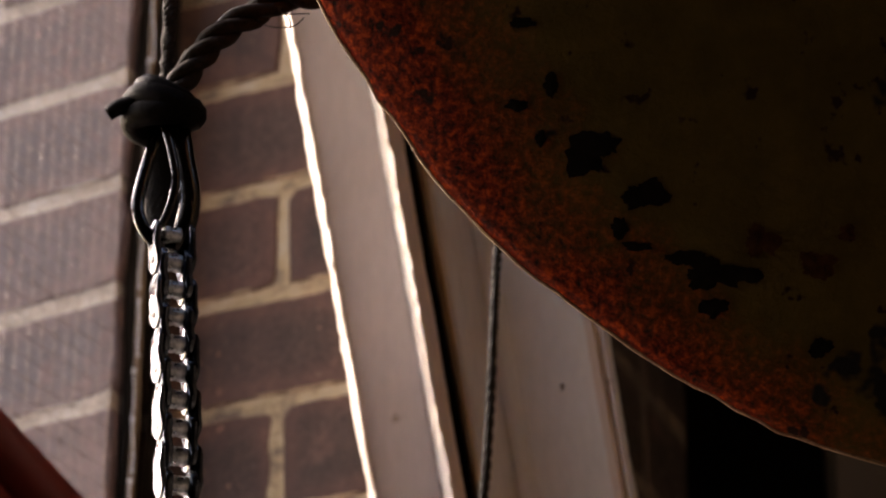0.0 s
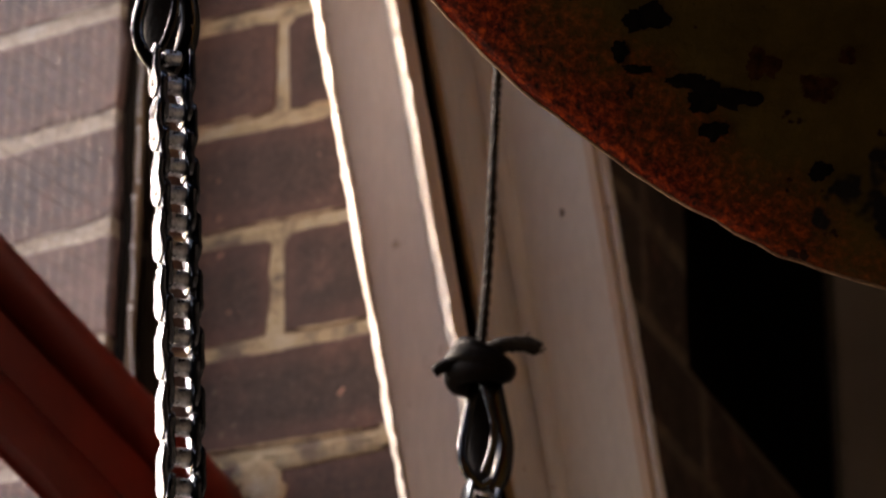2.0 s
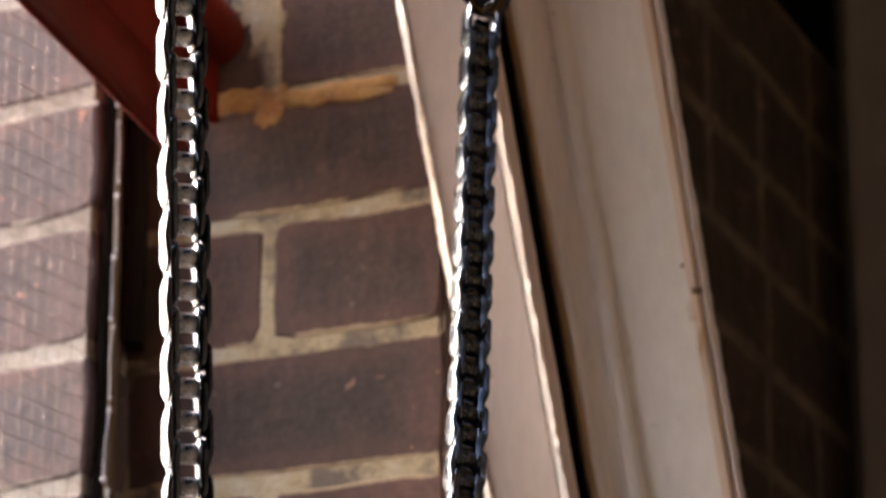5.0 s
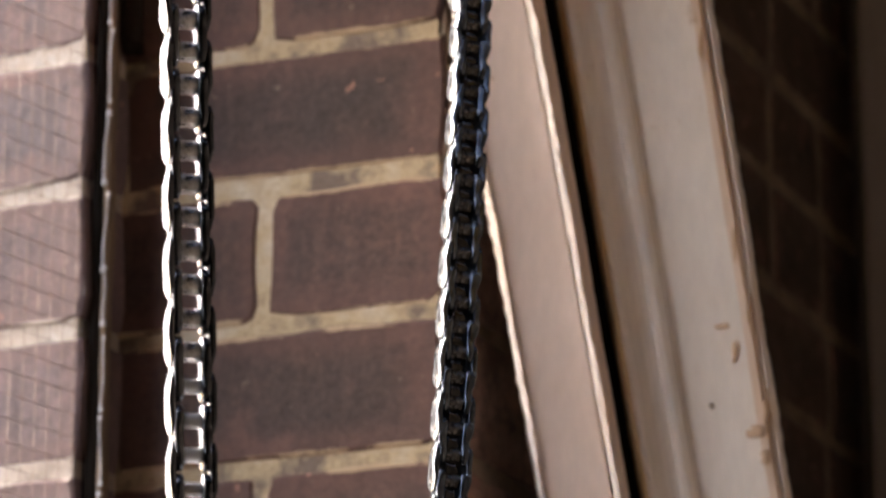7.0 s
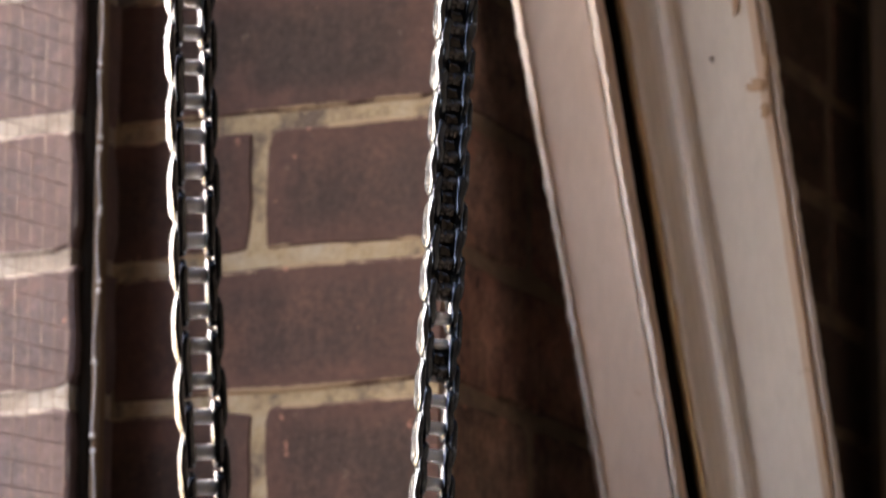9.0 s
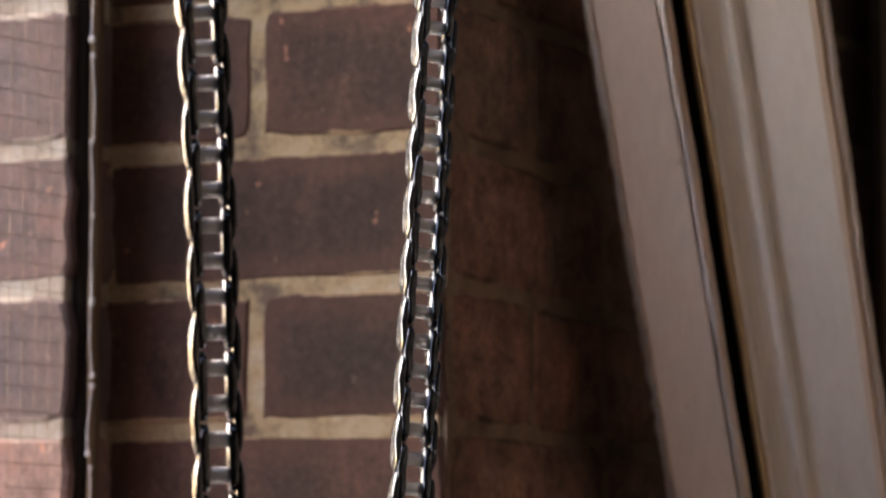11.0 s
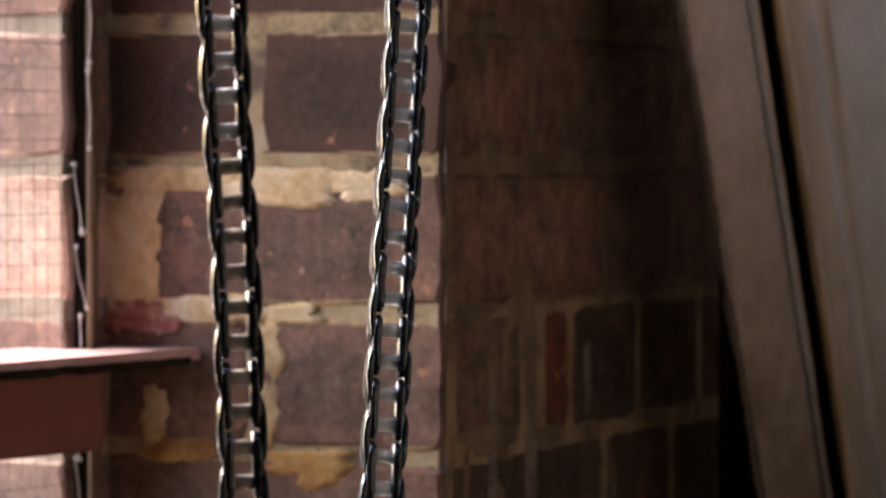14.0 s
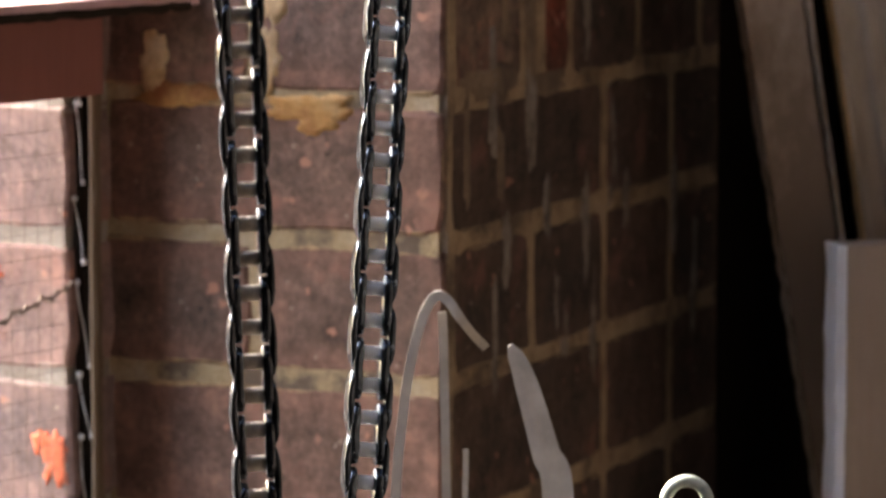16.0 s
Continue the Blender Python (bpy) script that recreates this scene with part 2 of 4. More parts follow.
def steel_material(name, dark, bright, rough, metal=0.9, dents=0.15):
    m, nt, bs = material(name)
    vec = coords(nt)
    n = noise_tex(nt, vec, 180, 4, 0.65)
    nt.links.new(ramp(nt, n, ((0.35, dark), (0.7, bright))), bs.inputs["Base Color"])
    nt.links.new(ramp(nt, n, ((0.3, (rough * 0.75,) * 3), (0.7, (rough * 1.3,) * 3))), bs.inputs["Roughness"])
    bs.inputs["Metallic"].default_value = metal
    relief(nt, bs, noise_tex(nt, vec, 900 if dents < 0.5 else 420, 2, 0.6), dents, 0.0003 if dents < 0.5 else 0.0012)
    return m


CHAIN_PLATE = steel_material("blackened_steel", (0.036, 0.037, 0.039), (0.19, 0.21, 0.245), 0.20, 0.95)
# second run's plates: shade and sky blue are put into the steel's colour
SHADED_PLATE = steel_material("shaded_blue_steel", (0.030, 0.034, 0.040), (0.17, 0.21, 0.26), 0.22, 0.95)
# near-white rollers: the sky's reflection is put into their colour
CHAIN_ROLLER = steel_material("sky_glint_roller", (0.90, 0.94, 1.0), (0.95, 0.98, 1.0), 0.32, 0.1)
# pale blotches in the colour stand for glints on the upper rollers
GLINT_STEEL = steel_material("painted_glint_steel", (0.10, 0.10, 0.10), (0.95, 0.95, 0.95), 0.3, 0.85, 0.55)
# black of oil and of unlit undersides, for upper rollers and pins
OILY_UNLIT_STEEL = steel_material("oily_unlit_steel", (0.015, 0.014, 0.013), (0.16, 0.165, 0.175), 0.26, 1.0, 0.55)
BROWNED_STEEL = steel_material("browned_steel", (0.40, 0.35, 0.29), (0.72, 0.65, 0.56), 0.4, 0.35)
WIRE = steel_material("galvanised_wire", (0.20, 0.19, 0.18), (0.40, 0.40, 0.40), 0.45, 0.7)
TACK_WIRE = steel_material("dull_tack_wire", (0.42, 0.41, 0.40), (0.66, 0.66, 0.66), 0.5, 0.2)
RUSTY_WIRE = steel_material("rusty_wire", (0.09, 0.060, 0.050), (0.17, 0.115, 0.09), 0.7, 0.1)
GREEN_STEEL = steel_material("verdigris_metal", (0.30, 0.36, 0.32), (0.52, 0.56, 0.50), 0.5, 0.2)

# rust with black flaked spots
RUST, nt, bs = material("rusted_sheet")
vec = coords(nt)
sep = nt.nodes.new("ShaderNodeSeparateXYZ")
nt.links.new(vec, sep.inputs[0])
rad = nt.nodes.new("ShaderNodeVectorMath")
rad.operation = "LENGTH"
nt.links.new(vec, rad.inputs[0])
big = noise_tex(nt, vec, 9, 5, 0.7)
wob = nt.nodes.new("ShaderNodeMath")
wob.operation = "MULTIPLY_ADD"
wob.inputs[1].default_value = 0.10
nt.links.new(big, wob.inputs[0])
nt.links.new(rad.outputs["Value"], wob.inputs[2])
# rust orange fades to the right, carrying the light from the left
lit_side = nt.nodes.new("ShaderNodeMath")
lit_side.operation = "MULTIPLY_ADD"
lit_side.inputs[1].default_value = -0.30
nt.links.new(sep.outputs["X"], lit_side.inputs[0])
nt.links.new(wob.outputs[0], lit_side.inputs[2])
edge = ramp(nt, lit_side.outputs[0], ((0.425, (0, 0, 0)), (0.475, (1, 1, 1))))
fib = noise_tex(nt, vec, 260, 5, 0.75)
orange = ramp(nt, fib, ((0.36, (0.011, 0.0018, 0.0009)), (0.52, (0.125, 0.0105, 0.0016)), (0.72, (0.48, 0.064, 0.007))))
ochre = ramp(nt, noise_tex(nt, vec, 30, 6, 0.7), ((0.3, (0.046, 0.027, 0.0038)), (0.7, (0.090, 0.054, 0.0095))))
c = blend(nt, edge, ochre, orange)
speck = noise_tex(nt, vec, 70, 3, 0.6)
c = blend(nt, ramp(nt, speck, ((0.64, (0, 0, 0)), (0.68, (1, 1, 1)))), c, (0.018, 0.006, 0.004))
blot = noise_tex(nt, vec, 17, 4, 0.55)
c = blend(nt, ramp(nt, blot, ((0.645, (0, 0, 0)), (0.665, (1, 1, 1)))), c, (0.010, 0.008, 0.007))
nt.links.new(c, bs.inputs["Base Color"])
bs.inputs["Roughness"].default_value = 0.75
bs.inputs["Specular IOR Level"].default_value = 0.08
relief(nt, bs, fib, 0.8, 0.0015)

BLACK_SCALE, nt, bs = material("black_mill_scale")
nt.links.new(ramp(nt, noise_tex(nt, coords(nt), 200, 3, 0.6), ((0.3, (0.003, 0.002, 0.0015)), (0.7, (0.009, 0.006, 0.004)))), bs.inputs["Base Color"])
bs.inputs["Specular IOR Level"].default_value = 0.05
bs.inputs["Roughness"].default_value = 0.8
BROWN_SCALE, nt, bs = material("brown_rust_scale")
nt.links.new(ramp(nt, noise_tex(nt, coords(nt), 150, 4, 0.7), ((0.35, (0.018, 0.006, 0.002)), (0.65, (0.055, 0.020, 0.006)))), bs.inputs["Base Color"])
bs.inputs["Specular IOR Level"].default_value = 0.05
bs.inputs["Roughness"].default_value = 0.85

# rust lightened to paint the highlight along the disc's rim
RIM_HIGHLIGHT, nt, bs = material("rim_highlight_rust")
nt.links.new(ramp(nt, noise_tex(nt, coords(nt), 120, 4, 0.7), ((0.35, (0.10, 0.04, 0.016)), (0.6, (0.32, 0.20, 0.11)))), bs.inputs["Base Color"])
bs.inputs["Roughness"].default_value = 0.5

ROPE, nt, bs = material("dark_rope_fibre")
vec = coords(nt)
nt.links.new(ramp(nt, noise_tex(nt, vec, 420, 4, 0.7), ((0.3, (0.007, 0.005, 0.004)), (0.7, (0.034, 0.025, 0.018)))), bs.inputs["Base Color"])
bs.inputs["Specular IOR Level"].default_value = 0.1
bs.inputs["Roughness"].default_value = 0.7
relief(nt, bs, noise_tex(nt, coords(nt, "Object", (1, 1, 0.2)), 1500, 2, 0.6), 0.6, 0.0008)

STRAP, nt, bs = material("oiled_leather_strap")
vec = coords(nt)
nt.links.new(ramp(nt, noise_tex(nt, vec, 300, 4, 0.7), ((0.3, (0.0015, 0.0012, 0.001)), (0.7, (0.006, 0.0045, 0.0035)))), bs.inputs["Base Color"])
bs.inputs["Specular IOR Level"].default_value = 0.6
bs.inputs["Roughness"].default_value = 0.13
relief(nt, bs, noise_tex(nt, coords(nt, "Object", (1, 1, 0.3)), 330, 3, 0.6), 0.35, 0.0009)

KNOT, nt, bs = material("dark_leather_knot")
vec = coords(nt)
nt.links.new(ramp(nt, noise_tex(nt, vec, 260, 4, 0.7), ((0.3, (0.0015, 0.0011, 0.0009)), (0.7, (0.009, 0.006, 0.0042)))), bs.inputs["Base Color"])
bs.inputs["Specular IOR Level"].default_value = 0.06
bs.inputs["Roughness"].default_value = 0.5
relief(nt, bs, noise_tex(nt, vec, 380, 4, 0.7), 0.8, 0.0009)

PLASTIC, nt, bs = material("milky_plastic")
vec = coords(nt)
nt.links.new(ramp(nt, noise_tex(nt, vec, 60, 4, 0.6), ((0.3, (0.40, 0.365, 0.33)), (0.7, (0.62, 0.58, 0.53)))), bs.inputs["Base Color"])
bs.inputs["Roughness"].default_value = 0.4

EARTH, nt, bs = material("packed_earth")
vec = coords(nt)
nt.links.new(ramp(nt, noise_tex(nt, vec, 12, 6, 0.7), ((0.3, (0.022, 0.018, 0.014)), (0.7, (0.055, 0.045, 0.036)))), bs.inputs["Base Color"])
bs.inputs["Roughness"].default_value = 0.95
relief(nt, bs, noise_tex(nt, vec, 90, 4, 0.7), 0.6, 0.004)


# ---------------------------------------------------------------- mesh helpers
def finish(name, bm, mat, smooth=False, bevel=0.0):
    if bevel:
        bmesh.ops.bevel(bm, geom=bm.edges[:], offset=bevel, segments=2, profile=0.6, affect="EDGES")
    bmesh.ops.recalc_face_normals(bm, faces=bm.faces[:])
    for f in bm.faces:
        f.smooth = smooth
    me = bpy.data.meshes.new(name)
    bm.to_mesh(me)
    bm.free()
    me.materials.append(mat)
    return me


def part(name, bm, mat, parent=None, label="", smooth=False, bevel=0.0):
    ob = new(name, finish(name, bm, mat, smooth, bevel))
    if parent is not None:
        ob.parent = parent
    return tagged(ob, label) if label else ob


def box(x0, x1, y0, y1, z0, z1, bm=None):
    bm = bm or bmesh.new()
    v = [bm.verts.new((x, y, z)) for z in (z0, z1) for x, y in ((x0, y0), (x1, y0), (x1, y1), (x0, y1))]
    for f in ((3, 2, 1, 0), (4, 5, 6, 7), (0, 1, 5, 4), (1, 2, 6, 5), (2, 3, 7, 6), (3, 0, 4, 7)):
        bm.faces.new([v[i] for i in f])
    return bm


def loft(rings, closed=False, bm=None):
    """Skin through rings of points; capped unless closed."""
    bm = bm or bmesh.new()
    vs = [[bm.verts.new(p) for p in r] for r in rings]
    n = len(vs[0])
    pairs = list(zip(vs, vs[1:])) + ([(vs[-1], vs[0])] if closed else [])
    for one, two in pairs:
        for i in range(n):
            bm.faces.new((one[i], one[(i + 1) % n], two[(i + 1) % n], two[i]))
    if not closed:
        bm.faces.new(vs[0][::-1])
        bm.faces.new(vs[-1])
    return bm


def smooth_path(points, steps=8):
    """Catmull-Rom through the points."""
    p = [Vector(q) for q in points]
    p = [2 * p[0] - p[1], *p, 2 * p[-1] - p[-2]]
    out = []
    for i in range(1, len(p) - 2):
        for s in range(steps):
            t = s / steps
            out.append(0.5 * (2 * p[i] + (p[i + 1] - p[i - 1]) * t + (2 * p[i - 1] - 5 * p[i] + 4 * p[i + 1] - p[i + 2]) * t * t
                              + (3 * p[i] - p[i - 1] - 3 * p[i + 1] + p[i + 2]) * t ** 3))
    return out + [p[-2]]


def frames_along(path):
    """A pair of cross directions at every point of a path, with no sudden turn."""
    out, side = [], None
    for i, p in enumerate(path):
        d = (path[min(i + 1, len(path) - 1)] - path[max(i - 1, 0)]).normalized()
        if side is None:
            side = d.cross(Vector((0, 1, 0)) if abs(d.y) < 0.9 else Vector((1, 0, 0)))
        side = (side - d * side.dot(d)).normalized()
        out.append((side, d.cross(side)))
    return out


def tube(path, radius, n=8, bm=None, flat=1.0, closed=False):
    fr = frames_along(path)
    rings = []
    for i, (p, (s, u)) in enumerate(zip(path, fr)):
        r = radius(i / (len(path) - 1)) if callable(radius) else radius
        rings.append([p + s * r * math.cos(2 * math.pi * k / n) + u * r * flat * math.sin(2 * math.pi * k / n) for k in range(n)])
    return loft(rings, closed, bm)


def strands(path, count, offset, radius, turns, phase=0.0, n=7):
    """Twisted strands round a path: one bmesh a strand."""
    fr = frames_along(path)
    out = []
    for k in range(count):
        line = []
        for i, (p, (s, u)) in enumerate(zip(path, fr)):
            w = 2 * math.pi * (k / count + turns * i / (len(path) - 1)) + phase
            line.append(p + s * offset * math.cos(w) + u * offset * math.sin(w))
        out.append(tube(line, radius, n))
    return out


def thing(name, label, category, at=(0, 0, 0), group="", kind=""):
    ob = new(name)
    ob.location = at
    ob.empty_display_size = 0.05
    return tagged(ob, label, category, group, kind)


# ---------------------------------------------------------------- brick setting
PIER_T, RIGHT_T, LEFT_T = 0.407, 2.275, 0.54
CORNER = Vector((0.0, 1.919, 0))
PIER_U = Vector((-1, PIER_T, 0)).normalized()
RIGHT_U = Vector((1, RIGHT_T, 0)).normalized()
RIGHT_0 = CORNER + Vector((RIGHT_T, -1, 0)).normalized() * 0.0018
LEFT_U = Vector((-1, LEFT_T, 0)).normalized()
PIER_END = CORNER + PIER_U * 0.2135
LEFT_START = PIER_END + Vector((-0.006, -0.041, 0)) - LEFT_U * 0.006
# heights of the bed joints that can be seen, above and below them a regular 75.7 mm
BEDS = [2.846, 2.767, 2.69, 2.615, 2.538, 2.467, 2.394, 2.319, 2.241, 2.162, 2.082, 2.004, 1.9285, 1.8537, 1.7764, 1.7028,
        1.6286, 1.5551, 1.4822, 1.4067, 1.3321, 1.2592, 1.1852]
COURSES = sorted([BEDS[0] + 0.0757 * i for i in range(7, 0, -1)] + BEDS + [BEDS[-1] - 0.0757 * i for i in range(1, 16)])
TOP_BED = len(COURSES) - 1 - COURSES[::-1].index(BEDS[0])


def slab(start, u, length, thick, inset, z0, z1, bm=None):
    """A wall's core of mortar behind a face that begins at start and runs along u; back is away from the camera."""
    back = Vector((u.y, -u.x, 0))
    if back.y < 0:
        back = -back
    s = start + back * inset
    bm = bm or bmesh.new()
    q = [s, s + u * length, s + u * length + back * thick, s + back * thick]
    lo = [bm.verts.new((p.x, p.y, z0)) for p in q]
    hi = [bm.verts.new((p.x, p.y, z1)) for p in q]
    bm.faces.new(lo[::-1])
    bm.faces.new(hi)
    for i in range(4):
        bm.faces.new((lo[i], lo[(i + 1) % 4], hi[(i + 1) % 4], hi[i]))
    return bm


wall_pier = tagged(part("wall_pier", slab(CORNER + PIER_U * 0.003, PIER_U, 0.25, 0.10, 0.0008, 0.0, 3.4), MORTAR),
                   "dark brown brick pier with tan mortar joints", "brick wall", kind="structure")
LOW_END, HIGH_END = 1.4822, 2.690     # below and above these the side wall stops at black boards added for darkness
bm = slab(RIGHT_0 + RIGHT_U * 0.003, RIGHT_U, 0.413, 0.10, 0.0010, 0.0, LOW_END)
slab(RIGHT_0 + RIGHT_U * 0.003, RIGHT_U, 1.60, 0.10, 0.0010, LOW_END, HIGH_END, bm)
slab(RIGHT_0 + RIGHT_U * 0.003, RIGHT_U, 0.413, 0.10, 0.0010, HIGH_END, 3.4, bm)
wall_right = tagged(part("wall_right", bm, MORTAR_SOOT),
                    "dirty brick wall running back from the pier, shade in its bricks", "brick wall", kind="structure")
# black boards put in where the far side wall is only dark
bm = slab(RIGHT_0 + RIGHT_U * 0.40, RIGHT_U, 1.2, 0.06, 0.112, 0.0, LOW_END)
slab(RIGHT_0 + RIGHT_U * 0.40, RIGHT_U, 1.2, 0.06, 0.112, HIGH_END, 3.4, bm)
tagged(part("wall_recess", bm, BLACK_WOOD_SHADE),
       "black boards added for the darkness beyond the brick wall", "wall", kind="structure")
part("low_mortar", slab(RIGHT_0 + RIGHT_U * 0.0035, RIGHT_U, 0.412, 0.05, 0.0006, 0.001, 1.4067), MORTAR_LOW, wall_right, "paler dusty mortar")
wall_left = tagged(part("wall_left", slab(LEFT_START, LEFT_U, 0.24, 0.10, 0.0008, 0.0, 3.4), MORTAR_PALE),
                   "sunlit purple-red brick wall behind wire mesh", "brick wall", kind="structure")

# ground, and the unseen roof and closed sides added to bound the light
ground = tagged(part("ground", box(-30, 30, -30, 30, -0.2, 0.0), EARTH), "bare packed earth floor of the shed", "ground", kind="structure")
SCREEN_U = Vector((-0.5707, -0.8211, 0))
SCREEN_0 = Vector((-0.195, 1.945, 0))
SCREEN_1 = SCREEN_0 + SCREEN_U * 1.30
bm = bmesh.new()
# unseen roof; the slot between its two sheets is added to let light in
for roof_line in ([SCREEN_0, SCREEN_0 + SCREEN_U * 1.2727, Vector((1.05, 0.90, 0)), Vector((1.05, 3.6, 0)), Vector((0.45, 3.6, 0)), Vector((0.0, 2.6, 0))],
                  [Vector((-1.05, 0.66, 0)), Vector((-1.05, -2.4, 0)), Vector((1.05, -2.4, 0)), Vector((1.05, 0.66, 0))]):
    lo = [bm.verts.new((p.x, p.y, 3.40)) for p in roof_line]
    hi = [bm.verts.new((p.x, p.y, 3.50)) for p in roof_line]
    bm.faces.new(lo[::-1])
    bm.faces.new(hi)
    for i in range(len(lo)):
        bm.faces.new((lo[i], lo[(i + 1) % len(lo)], hi[(i + 1) % len(lo)], hi[i]))
ceiling = tagged(part("ceiling", bm, DARK_WOOD), "unseen dark roof with a slot added to let light in", "ceiling", kind="structure")
tagged(part("wall_side", box(0.95, 1.05, -2.4, 3.6, 0.0, 3.4), PLASTER), "unseen dark side wall that bounds the light", "wall", kind="structure")
tagged(part("wall_near", box(-1.05, -0.95, -2.3, 0.88, 0.0, 3.4), PLASTER), "unseen dark wall beside the mesh screen, added to limit light", "wall", kind="structure")
# unseen low wall, added to keep light off the lower parts
tagged(part("wall_yard", slab(SCREEN_0 + SCREEN_U * 0.55 + Vector((-0.12, 0.08, 0)), SCREEN_U, 0.95, 0.08, 0.0, 0.0, 1.85), PLASTER), "unseen low wall added outside the mesh to block light", "wall", kind="structure")
tagged(part("wall_back", box(0.40, 0.95, 3.30, 3.40, 0.0, 3.4), PLASTER), "unseen dark end wall that bounds the light", "wall", kind="structure")
tagged(part("wall_front", box(-1.05, 0.95, -2.4, -2.3, 0.0, 3.4), PLASTER), "unseen dark wall behind the camera stand, bounding the light", "wall", kind="structure")


# ---------------------------------------------------------------- painted leaning frame
def lean_y(z):
    return 2.4359 - 0.257 * z


def leaning(name, mat, parent, left, right, outline, z_top=2.98, z_bot=0.01, label="", chips=0.0001, smooth=False, steps=420, raised=False):
    """A moulding lofted along the lean: left and right are X = a + b z; outline gives (share of the width, depth) pairs."""
    rings = []
    pace = 75.0 if steps < 1000 else 170.0
    for i in range(steps + 1):
        z = z_top + (z_bot - z_top) * i / steps
        x0 = left[0] + left[1] * z
        x1 = max(right[0] + right[1] * z, x0 + 0.0006)
        ring = []
        off = float(np.interp(z, (1.80, 2.20, 2.42), (0.15, 0.45, 1.0))) if raised else 1.0     # prouder towards the top, shaped to catch a bright rim
        x0 += 0.0020 * (1 - off)
        for k, (u, v) in enumerate(outline):
            j = noise.noise(Vector((k * 3.7, z * 23.0, 1.3))) * 0.0005 + noise.noise(Vector((k * 1.7, z * pace, 5.3))) * chips
            ring.append((x0 + (x1 - x0) * u + j, lean_y(z) + v * (off if v < 0 else 1.0) - abs(j) * 0.5, z))
        rings.append(ring)
    return part(name, loft(rings), mat, parent, label, smooth)


frame_ob = thing("leaning_door_frame", "cream painted door frame leaning in front of the brick pier", "door frame")
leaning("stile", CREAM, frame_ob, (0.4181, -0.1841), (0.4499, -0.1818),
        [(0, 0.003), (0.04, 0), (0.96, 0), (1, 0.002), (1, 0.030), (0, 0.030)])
leaning("lit_edge", CREAM_EDGE, frame_ob, (0.4164, -0.1841), (0.4180, -0.1841),
        [(0, 0.006), (0.35, 0.002), (0.9, -0.0022), (1, -0.001), (1, 0.028), (0, 0.028)], label="chipped pale paint edge", chips=0.0013, steps=1500)
# this bead is shaped proud at its top for a sunlit rim
leaning("chipped_arris", CREAM_EDGE, frame_ob, (0.4490, -0.1818), (0.4528, -0.1818),
        [(0, -0.014), (0.08, -0.0205), (0.45, -0.0245), (0.82, -0.0275), (1, -0.024), (1, 0.030), (0, 0.030)], label="chipped pale paint edge", chips=0.0013, steps=1500, raised=True)
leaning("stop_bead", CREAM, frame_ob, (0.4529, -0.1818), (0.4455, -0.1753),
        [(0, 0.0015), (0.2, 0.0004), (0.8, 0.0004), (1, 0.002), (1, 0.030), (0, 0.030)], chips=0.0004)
# black strip set behind the gap to stand for its shade
leaning("gap_lining", BLACK_WOOD_SHADE, frame_ob, (0.4458, -0.1753), (0.4564, -0.1770), [(0, 0.022), (1, 0.022), (1, 0.034), (0, 0.034)], label="black strip for the shade in the gap")
leaning("worn_edge", OCHRE_EDGE, frame_ob, (0.4565, -0.1770), (0.4592, -0.1769), [(0, 0.004), (0.6, 0.0), (1, 0.002), (1, 0.034), (0, 0.034)], label="ochre worn bare edge", chips=0.0007)
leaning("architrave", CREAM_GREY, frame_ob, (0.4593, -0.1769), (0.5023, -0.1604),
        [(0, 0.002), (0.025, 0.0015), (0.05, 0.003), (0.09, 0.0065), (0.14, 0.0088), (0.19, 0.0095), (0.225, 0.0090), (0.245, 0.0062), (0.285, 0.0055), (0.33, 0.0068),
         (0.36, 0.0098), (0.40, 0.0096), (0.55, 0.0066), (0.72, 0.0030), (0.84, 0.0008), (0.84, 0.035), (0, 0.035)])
leaning("rubbed_margin", RUBBED, frame_ob, (0.4954, -0.1631), (0.4989, -0.1617),
        [(0, 0.0008), (0.6, 0.0), (1, 0.003), (1, 0.034), (0, 0.034)], label="ochre rubbed paint margin", chips=0.0003)
leaning("outer_lip", CREAM_EDGE, frame_ob, (0.4990, -0.1617), (0.5023, -0.1604),
        [(0, 0.004), (0.3, 0.001), (0.8, 0.003), (1, 0.008), (1, 0.034), (0, 0.034)], label="chipped pale paint edge", chips=0.0008, steps=1500)


def blemish(x, z, w, h, seed, mat):
    """A thin ragged rust stain or chip on the painted architrave, at X = x and height z."""
    rings = []
    for f, d in ((1.0, 0.004), (0.85, -0.0012), (0.4, -0.0016)):
        ring = []
        for k in range(22):
            a = 2 * math.pi * k / 22
            r = 1 + 0.6 * noise.noise(Vector((math.cos(a) * 1.6, math.sin(a) * 1.6, seed))) + 0.4 * noise.noise(Vector((math.cos(a) * 4, math.sin(a) * 4, seed + 5)))
            px, pz = x + w / 2 * math.cos(a) * r * f, z + h / 2 * math.sin(a) * r * f
            share = (px - 0.4593 + 0.1769 * pz) / (0.0430 + 0.0165 * pz)
            ring.append((px, lean_y(pz) + float(np.interp(share, (0.40, 0.55, 0.72, 0.84, 0.93, 1.0), (0.0096, 0.0066, 0.0030, 0.0008, 0.0015, 0.006))) + d, pz))
        rings.append(ring)
    part("rust_stain" if mat is STAIN else "paint_chip", loft(rings), mat, frame_ob)


